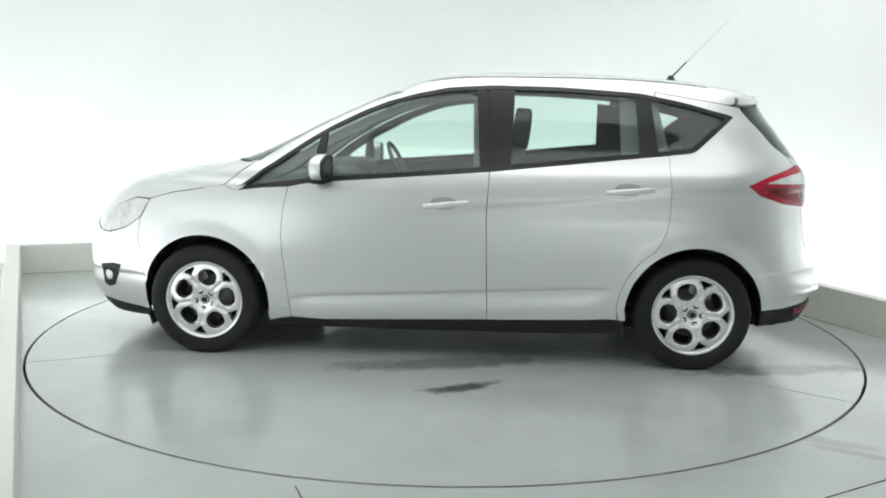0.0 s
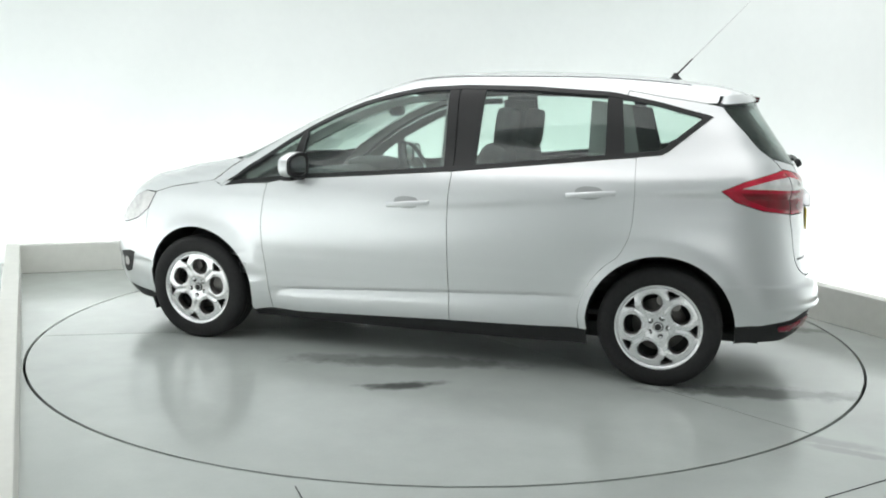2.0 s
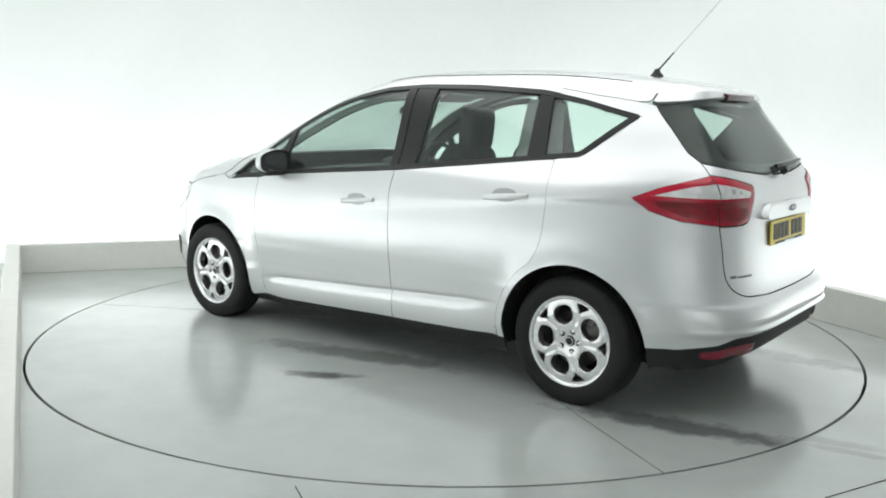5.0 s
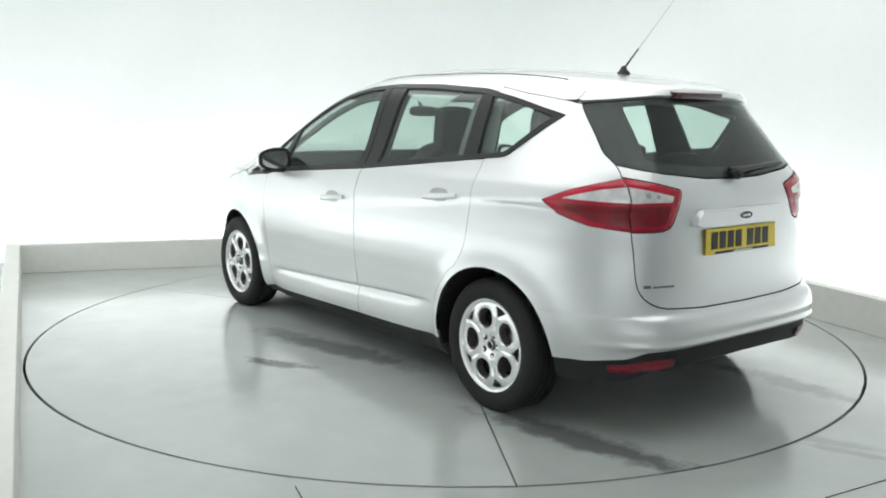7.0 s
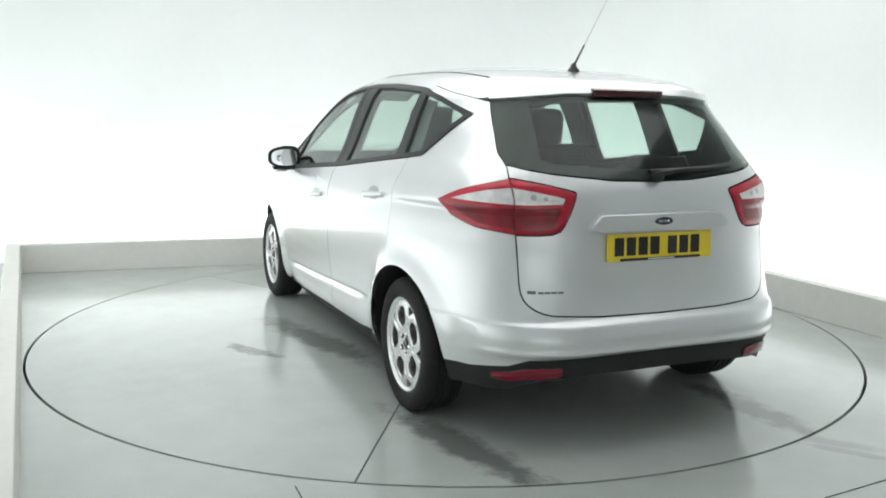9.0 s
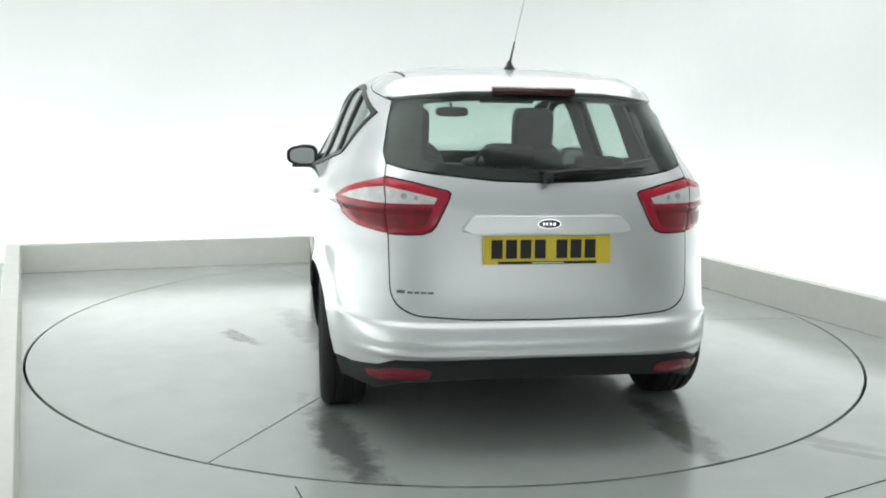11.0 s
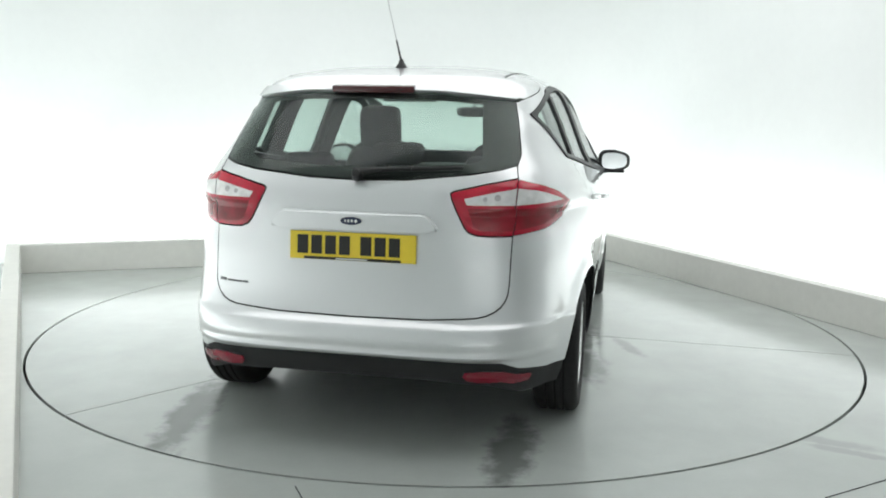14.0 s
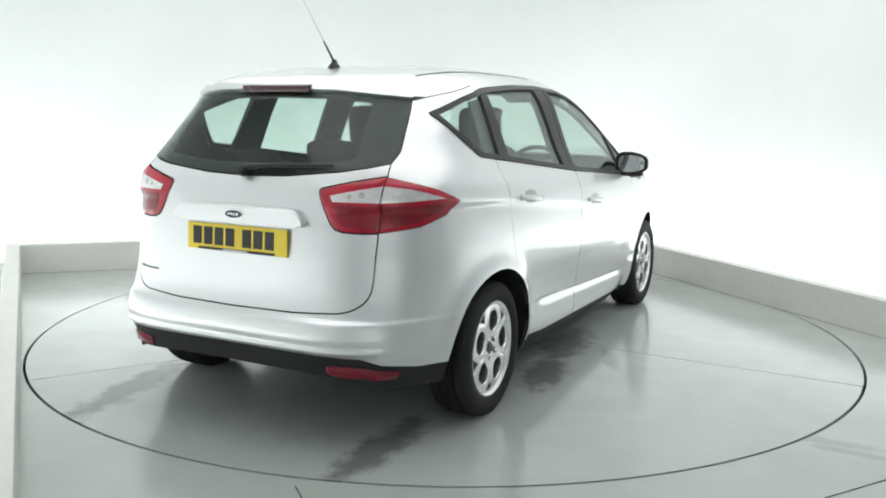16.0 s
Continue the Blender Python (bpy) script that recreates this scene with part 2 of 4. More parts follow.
    def wall(name, pts, label, paint=WHITEWALL):
        bm = bmesh.new()
        rows = []
        for i, p in enumerate(pts):
            d = (pts[min(i + 1, len(pts) - 1)] - pts[max(i - 1, 0)]).normalized()
            o = Vector((-d.y, d.x)) * 0.12
            rows.append([bm.verts.new((q.x, q.y, z)) for q, z in ((p, 0), (p, CEIL_Z), (p + o, CEIL_Z), (p + o, 0))])
        for a, c in zip(rows, rows[1:]):
            for k in range(4):
                bm.faces.new((a[k], a[(k + 1) % 4], c[(k + 1) % 4], c[k]))
        bm.faces.new(rows[0])
        bm.faces.new(rows[-1][::-1])
        bmesh.ops.recalc_face_normals(bm, faces=bm.faces)
        tagged(mesh_ob(name, bm, paint, smooth=False), label, "wall", kind="structure")
        bpy.data.objects[name].data.shade_smooth()
        bpy.data.objects[name].data.set_sharp_from_angle(angle=radians(40))
    wall("wall_cove", path, "seamless white studio wall with rounded corners")
    # unseen wall; its pale paint bounces light onto the car's near side
    wall("wall_near", [far_r, far_l], "unseen pale wall added to close the studio and bounce light", NEARWALL)
    bm = box((26, 26, 0.1), (0, 0, CEIL_Z + 0.05))
    tagged(mesh_ob("ceiling", bm, CEILING, smooth=False), "plain white studio ceiling", "ceiling", kind="structure")

    # cove lamps behind the parapets
    def strip(a, b, out, watts):
        d = (b - a).normalized()
        length = (b - a).length
        at = (a + b) / 2 + out * 0.22
        lamp = bpy.data.lights.new("cove_light", "AREA")
        lamp.shape, lamp.size, lamp.size_y, lamp.energy, lamp.color = "RECTANGLE", length, 0.08, watts * length, (0.98, 1.0, 1.0)
        ob = new("cove_light", lamp)
        aim = Vector((at.x, at.y, 0.08)) + Vector((out.x, out.y, 0)) * 0.55 + Vector((0, 0, 1.0))
        z = (Vector((at.x, at.y, 0.08)) - aim).normalized()
        x = Vector((d.x, d.y, 0))
        y = z.cross(x)
        ob.matrix_world = Matrix(((x.x, y.x, z.x, at.x), (x.y, y.y, z.y, at.y), (x.z, y.z, z.z, 0.08), (0, 0, 0, 1)))
    strip(CORNER_A, CORNER_B, out_back, COVE_W)
    strip(CORNER_A, LEFT_END, out_left, COVE_W * 0.9)
    strip(CORNER_B, CORNER_B + RIGHT_DIR * 5.2, out_right, COVE_W * 0.76)
    # unseen strip added behind the camera to brighten the car's near side
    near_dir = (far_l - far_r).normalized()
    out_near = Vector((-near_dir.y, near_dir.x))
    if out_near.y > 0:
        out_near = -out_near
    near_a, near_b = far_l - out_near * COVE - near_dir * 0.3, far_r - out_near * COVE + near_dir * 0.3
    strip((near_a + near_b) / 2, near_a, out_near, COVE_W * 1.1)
    # unseen parapet added in front of that strip
    run("parapet_near_added", near_b, near_a, out_near)

    # one wide luminous panel hung under the ceiling, over the disc
    rig = thing("ceiling_softbox", "wide white luminous panel hung over the disc", "softbox")
    rig.location = (0.2, -0.5, CEIL_Z - 0.10)
    part("frame", box((5.2, 4.6, 0.10), (0, 0, 0.045), None, 0.01), FIXTURE, rig, smooth=False)
    lamp = bpy.data.lights.new("softbox_light", "AREA")
    lamp.shape, lamp.size, lamp.size_y, lamp.energy, lamp.color = "RECTANGLE", 5.0, 4.4, CEIL_W, (1.0, 1.0, 1.0)
    new("softbox_light", lamp).matrix_world = pose(0.2, -0.5, CEIL_Z - 0.115)


def turntable():
    rig = thing("turntable", "round grey-green painted turntable disc with joints and tyre marks", "turntable")
    # three sectors, with fine joints between
    for k, (a0, a1) in enumerate(((28.5, 148.6), (148.6, 268.0), (268.0, 388.5))):
        bm = bmesh.new()
        n = 90
        g = 0.0035
        a0r, a1r = radians(a0), radians(a1)
        mid = (a0r + a1r) / 2
        shift = Vector((math.cos(mid), math.sin(mid))) * g / math.sin((a1r - a0r) / 2)
        c0 = bm.verts.new((shift.x, shift.y, 0))
        c1 = bm.verts.new((shift.x, shift.y, -0.03))
        top, low = [], []
        for i in range(n + 1):
            a = a0r + (a1r - a0r) * i / n
            if i == 0:
                a += g / DISC_R
            if i == n:
                a -= g / DISC_R
            top.append(bm.verts.new((DISC_R * math.cos(a), DISC_R * math.sin(a), 0)))
            low.append(bm.verts.new((DISC_R * math.cos(a), DISC_R * math.sin(a), -0.03)))
        for i in range(n):
            bm.faces.new((c0, top[i], top[i + 1]))
            bm.faces.new((top[i], low[i], low[i + 1], top[i + 1]))
        bm.faces.new((c0, c1, low[0], top[0]))
        bm.faces.new((c0, top[-1], low[-1], c1))
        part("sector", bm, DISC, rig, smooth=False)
    return rig


# ---- the car ----
CAR_OFF = Vector((-0.042, -0.046, 0))
# height: nose, tail, half width, middle, front roundness, rear roundness
LEVELS = [
    (0.15, 2.100, -1.965, 0.800, -0.10, 4.1, 5.0),
    (0.22, 2.150, -2.025, 0.848, -0.10, 4.1, 5.0),
    (0.30, 2.180, -2.040, 0.872, -0.10, 4.2, 5.0),
    (0.36, 2.190, -2.060, 0.880, -0.10, 4.2, 5.0),
    (0.380, 2.190, -2.067, 0.882, -0.10, 4.2, 5.0),
    (0.395, 2.190, -2.075, 0.883, -0.10, 4.2, 5.0),
    (0.412, 2.190, -2.079, 0.884, -0.10, 4.2, 5.0),
    (0.432, 2.190, -2.080, 0.886, -0.10, 4.3, 5.0),
    (0.455, 2.190, -2.078, 0.888, -0.10, 4.3, 5.0),
    (0.500, 2.188, -2.064, 0.893, -0.10, 4.3, 5.0),
    (0.518, 2.186, -2.056, 0.895, -0.10, 4.3, 5.0),
    (0.530, 2.184, -2.049, 0.896, -0.10, 4.3, 4.9),
    (0.545, 2.182, -2.041, 0.897, -0.10, 4.3, 4.9),
    (0.60, 2.170, -2.023, 0.902, -0.10, 4.3, 4.8),
    (0.70, 2.120, -2.010, 0.906, -0.10, 4.4, 4.6),
    (0.78, 2.060, -2.003, 0.908, -0.10, 4.4, 4.5),
    (0.85, 1.990, -1.997, 0.906, -0.10, 4.5, 4.4),
    (0.90, 1.910, -1.993, 0.902, -0.10, 4.5, 4.4),
    (0.94, 1.830, -1.989, 0.895, -0.10, 4.7, 4.4),
    (0.97, 1.710, -1.983, 0.886, -0.10, 4.2, 4.8),
    (1.00, 1.580, -1.975, 0.874, -0.10, 4.6, 5.1),
    (1.03, 1.405, -1.965, 0.860, -0.10, 5.2, 5.3),
    (1.06, 1.220, -1.950, 0.838, -0.10, 5.8, 5.6),
    (1.10, 1.100, -1.927, 0.815, -0.10, 6.4, 5.6),
    (1.15, 0.985, -1.893, 0.790, -0.10, 7.0, 5.4),
    (1.20, 0.885, -1.859, 0.769, -0.10, 7.0, 5.2),
    (1.28, 0.725, -1.804, 0.738, -0.11, 6.8, 5.0),
    (1.36, 0.555, -1.750, 0.705, -0.13, 6.4, 4.7),
    (1.42, 0.425, -1.718, 0.675, -0.16, 5.6, 4.6),
    (1.455, 0.350, -1.690, 0.648, -0.20, 5.0, 4.5),
    (1.49, 0.275, -1.600, 0.605, -0.25, 4.4, 4.4),
    (1.52, 0.195, -1.440, 0.560, -0.32, 3.9, 3.8),
    (1.545, 0.100, -1.265, 0.480, -0.38, 3.4, 3.4),
    (1.562, -0.010, -1.050, 0.385, -0.43, 3.0, 3.0),
    (1.575, -0.150, -0.800, 0.270, -0.45, 2.6, 2.6),
    (1.582, -0.300, -0.620, 0.150, -0.45, 2.3, 2.3),
    (1.5845, -0.440, -0.460, 0.010, -0.45, 2.0, 2.0),
]
_T = np.array(LEVELS)


def _pchip(zs, vs):
    h = np.diff(zs)
    d = np.diff(vs) / h
    m = np.zeros(len(zs))
    for i in range(1, len(zs) - 1):
        if d[i - 1] * d[i] > 0:
            w1, w2 = 2 * h[i] + h[i - 1], h[i] + 2 * h[i - 1]
            m[i] = (w1 + w2) / (w1 / d[i - 1] + w2 / d[i])
    m[0], m[-1] = d[0], d[-1]

    def at(z):
        z = min(max(z, zs[0]), zs[-1])
        i = min(int(np.searchsorted(zs, z, side="right")) - 1, len(zs) - 2)
        t = (z - zs[i]) / h[i]
        return float((2 * t ** 3 - 3 * t ** 2 + 1) * vs[i] + (t ** 3 - 2 * t ** 2 + t) * h[i] * m[i] + (-2 * t ** 3 + 3 * t ** 2) * vs[i + 1] + (t ** 3 - t ** 2) * h[i] * m[i + 1])
    return at


_F = [_pchip(_T[:, 0], _T[:, k]) for k in range(1, 7)]
_memo = {}


def level(z):
    k = round(z, 6)
    if k not in _memo:
        _memo[k] = tuple(f(z) for f in _F)
    return _memo[k]


def from_side(x, z):
    """Surface coordinate of the point of the flank at x."""
    nose, tail, w, mid, nf, nr = level(z)
    s, n = ((x - mid) / (nose - mid), nf) if x > mid else ((mid - x) / (mid - tail), nr)
    s = min(s, 1.0)
    q = max(1 - s ** n, 0.0) ** (1 / n)
    u = s / q if s <= q else 2 - q / s
    return -u if x > mid else u


def from_end(y, z, rear=True):
    """Surface coordinate of the point of the tail (or nose) at y."""
    nose, tail, w, mid, nf, nr = level(z)
    n = nr if rear else nf
    q = min(abs(y) / w, 1.0)
    s = max(1 - q ** n, 0.0) ** (1 / n)
    u = s / q if q > 0 and s <= q else 2 - q / s
    return u if rear else -u


def crease_z(x):
    return float(np.interp(x, [-0.85, 0.66, 0.78, 0.90], [0.431, 0.347, 0.338, 0.285]))


WHEELS = ((1.322, 0.300), (-1.322, 0.300))
ARCH_R = 0.363


def surface(u, z, off=0.0):
    nose, tail, w, mid, nf, nr = level(z)
    a = abs(u)
    n = nr if u > 0 else nf
    s, q = (a, 1.0) if a <= 1 else (1.0, max(2 - a, 0.0))
    k = (s ** n + q ** n) ** (1 / n)
    s, q = s / k, q / k
    x = mid - s * (mid - tail) if u > 0 else mid + s * (nose - mid)
    y = q * w
    # flank modelling: sill ledge, shoulder hollow, arch lips
    if -2.0 < x < 1.9 and z < 1.1:
        flank = min(1.0, max(0.0, (q - 0.55) / 0.3))
        d = 0.0
        span = 1 / (1 + math.exp(-(x + 0.80) / 0.03)) / (1 + math.exp((x - 0.815) / 0.03))
        cz = crease_z(x)
        step = 1 / (1 + math.exp(min(60.0, max(-60.0, (z - cz) / 0.0025))))
        d += span * step * (0.018 - 0.038 * math.exp(-max(0.0, cz - z) / 0.055))
        sz = 0.846 - 0.093 * (x + 0.02)
        below = max(0.0, sz - z)
        fold = 1 / (1 + math.exp(min(60.0, max(-60.0, (z - sz + 0.012) / 0.009))))
        d -= 0.009 * fold * math.exp(-(below / 0.11) ** 2) / (1 + math.exp((x - 0.05) / 0.14)) / (1 + math.exp(-(x + 1.62) / 0.05))
        for wx, wz in WHEELS:
            r = math.hypot(x - wx, z - wz)
            d += 0.022 * math.exp(-((r - ARCH_R) / 0.05) ** 2)
        y += d * flank
    # bumper shelf and lip across the tail, fading into the corners
    if u > 1.0 and 0.34 < z < 0.60:
        k = min(1.0, (u - 1.0) / 0.42)
        k = k * k * (3 - 2 * k)
        x -= k * 0.017 / (1 + math.exp((z - 0.523) / 0.0045)) / (1 + math.exp(-(z - 0.425) / 0.012))
        x -= (0.35 + 0.65 * k) * 0.017 * math.exp(-((z - 0.408) / 0.014) ** 2)
    p = Vector((x, y, z))
    if off:
        e = 1e-3
        uu = min(max(u, -1.995), 1.995)
        zz = min(z, 1.5835)
        t1 = surface(uu + e, zz) - surface(uu - e, zz)
        t2 = surface(uu, zz + e * 0.5) - surface(uu, zz - e * 0.5)
        nrm = t1.cross(t2)
        nrm = nrm.normalized() if nrm.length > 0 else Vector((0, 0, 1))
        if nrm.dot(p - Vector((mid, 0, min(z - 0.1, 0.8)))) < 0:
            nrm = -nrm
        p = p + nrm * off
        if abs(abs(u) - 2) < 1e-9:
            p.y = 0.0
    return p


GRID_U = np.linspace(-2, 2, 161)
GRID_Z = np.concatenate([np.linspace(0.15, 0.245, 6), np.linspace(0.255, 0.56, 48), np.linspace(0.58, 0.80, 12), np.linspace(0.808, 1.0, 25), np.linspace(1.02, 1.44, 21), [1.455, 1.47, 1.485, 1.50, 1.515, 1.53, 1.543, 1.553, 1.562, 1.57, 1.576, 1.581, 1.5845]])


def S(*pts):
    return [("s", x, z) for x, z in pts]


def R(*pts):
    return [("r", y, z) for y, z in pts]


def Fr(*pts):
    return [("f", y, z) for y, z in pts]


def to_uz(poly, step=0.01):
    out = []
    n = len(poly)
    for i in range(n):
        a, b = poly[i], poly[(i + 1) % n]
        conv = {"s": from_side, "r": lambda y, z: from_end(y, z, True), "f": lambda y, z: from_end(y, z, False)}
        if a[0] == b[0]:
            k = max(1, int(math.hypot(b[1] - a[1], b[2] - a[2]) / step))
            for j in range(k):
                t = j / k
                z = a[2] + (b[2] - a[2]) * t
                out.append((conv[a[0]](a[1] + (b[1] - a[1]) * t, z), z))
        else:
            ua, ub = conv[a[0]](a[1], a[2]), conv[b[0]](b[1], b[2])
            k = max(1, int(abs(ub - ua) / 0.008), int(abs(a[2] - b[2]) / step))
            for j in range(k):
                t = j / k
                out.append((ua + (ub - ua) * t, a[2] + (b[2] - a[2]) * t))
    return out


def shrink(poly, gap):
    """Pull an outline in by gap metres, but for edges on the centre line."""
    if not gap:
        return poly
    pts = [Vector((u * 2.0, z)) for u, z in poly]
    area = sum(a.x * b.y - b.x * a.y for a, b in zip(pts, pts[1:] + pts[:1]))
    sg = 1 if area > 0 else -1
    out = []
    n = len(pts)
    for i in range(n):
        p, a, b = pts[i], pts[i - 1], pts[(i + 1) % n]
        e1, e2 = (p - a), (b - p)
        if e1.length < 1e-9 or e2.length < 1e-9:
            out.append(poly[i])
            continue
        n1 = Vector((-e1.y, e1.x)).normalized() * sg
        n2 = Vector((-e2.y, e2.x)).normalized() * sg
        k = (n1 + n2)
        k = k / max(k.length_squared / 2, 0.5)
        q = p + k * gap
        if abs(abs(poly[i][0]) - 2) < 1e-6:
            q.x = p.x
        out.append((q.x / 2.0, q.y))
    return out


def clip_cell(poly, u0, u1, z0, z1):
    def cut(pts, axis, lim, keep_low):
        res = []
        for i in range(len(pts)):
            a, b = pts[i - 1], pts[i]
            ia = a[axis] <= lim if keep_low else a[axis] >= lim
            ib = b[axis] <= lim if keep_low else b[axis] >= lim
            if ia != ib:
                t = (lim - a[axis]) / (b[axis] - a[axis])
                c = [a[0] + (b[0] - a[0]) * t, a[1] + (b[1] - a[1]) * t]
                c[axis] = lim
                res.append(tuple(c))
            if ib:
                res.append(b)
        return res
    for axis, lim, low in ((0, u1, True), (0, u0, False), (1, z1, True), (1, z0, False)):
        poly = cut(poly, axis, lim, low)
        if len(poly) < 3:
            return []
    return poly


def skin(poly, gap=0.002, off=0.0, thick=0.012, sides=(1,), bulge=0.0, fine=1):
    """A sheet of bodywork inside an outline on the car's surface. sides (1,): left; (-1,): right; (1, -1): both halves joined."""
    uz = shrink(to_uz(poly), gap)
    bm = bmesh.new()
    faces = []
    grid_u = np.interp(np.arange(0, len(GRID_U) - 1 + 1e-6, 1 / fine), np.arange(len(GRID_U)), GRID_U)
    grid_z = np.interp(np.arange(0, len(GRID_Z) - 1 + 1e-6, 1 / fine), np.arange(len(GRID_Z)), GRID_Z)
    edge_pts = np.array([(u * 2.0, z) for u, z in uz])
    us, zs = [p[0] for p in uz], [p[1] for p in uz]
    iu0, iu1 = np.searchsorted(grid_u, min(us), side="right") - 1, np.searchsorted(grid_u, max(us))
    iz0, iz1 = max(np.searchsorted(grid_z, min(zs), side="right") - 1, 0), np.searchsorted(grid_z, max(zs))
    for j in range(iz0, min(iz1, len(grid_z) - 1)):
        row = clip_cell(uz, -3, 3, grid_z[j], grid_z[j + 1])
        if not row:
            continue
        for i in range(max(iu0, 0), min(iu1, len(grid_u) - 1)):
            c = clip_cell(row, grid_u[i], grid_u[i + 1], -9, 9)
            if len(c) >= 3:
                faces.append(c)
    for side in sides:
        verts = {}

        def vert(u, z):
            k = (round(u, 5), round(z, 5))
            if k not in verts:
                swell = 0.0
                if bulge:
                    near = float(np.min(np.hypot(edge_pts[:, 0] - k[0] * 2.0, edge_pts[:, 1] - k[1])))
                    swell = bulge * math.sin(min(near / 0.030, 1.0) * math.pi / 2)
                p, q = surface(k[0], k[1], off + swell), surface(k[0], k[1], off - thick)
                if abs(abs(u) - 2) < 1e-6:
                    p.y = q.y = 0
                verts[k] = (bm.verts.new((p.x, p.y * side, p.z)), bm.verts.new((q.x, q.y * side, q.z)))
            return verts[k]
        rim = {}
        for c in faces:
            vs = []
            for u, z in c:
                v = vert(u, z)
                if v not in vs:
                    vs.append(v)
            if len(vs) < 3:
                continue
            try:
                fo = bm.faces.new([v[0] for v in vs])
                fi = bm.faces.new([v[1] for v in reversed(vs)])
            except ValueError:
                continue
            fi.material_index = 1
            for a, b in zip(vs, vs[1:] + vs[:1]):
                key = frozenset((a, b))
                rim[key] = None if key in rim else (a, b)
        for e in rim.values():
            if e and not (abs(e[0][0].co.y) < 1e-6 and abs(e[1][0].co.y) < 1e-6):
                try:
                    bm.faces.new((e[0][1], e[1][1], e[1][0], e[0][0])).material_index = 1
                except ValueError:
                    pass
    if len(sides) > 1:
        bmesh.ops.remove_doubles(bm, verts=[v for v in bm.verts if abs(v.co.y) < 1e-5], dist=1e-4)
    bmesh.ops.recalc_face_normals(bm, faces=bm.faces)
    return bm


def finish(ob):
    ob.data.set_sharp_from_angle(angle=radians(38))
    return ob


def arc(cx, cz, r, a0, a1, n=18):
    return [(cx + r * math.cos(radians(a0 + (a1 - a0) * i / n)), cz + r * math.sin(radians(a0 + (a1 - a0) * i / n))) for i in range(n + 1)]


# outline of the side windows
BELT = ([-1.301, -1.101, -0.238, 0.659, 1.14], [1.148, 1.128, 1.037, 0.967, 0.907])
HEAD = ([-1.522, -1.25, -1.016, -0.60, -0.234, 0.0, 0.164, 0.33, 0.472, 0.63, 0.774, 0.96, 1.14], [1.338, 1.410, 1.455, 1.482, 1.488, 1.474, 1.442, 1.396, 1.340, 1.262, 1.175, 1.045, 0.909])


def belt(x):
    if x < -1.301:
        return float(np.interp(x, [-1.522, -1.301], [1.338, 1.148]))
    return float(np.interp(x, *BELT))


def head(x):
    return float(np.interp(x, *HEAD))


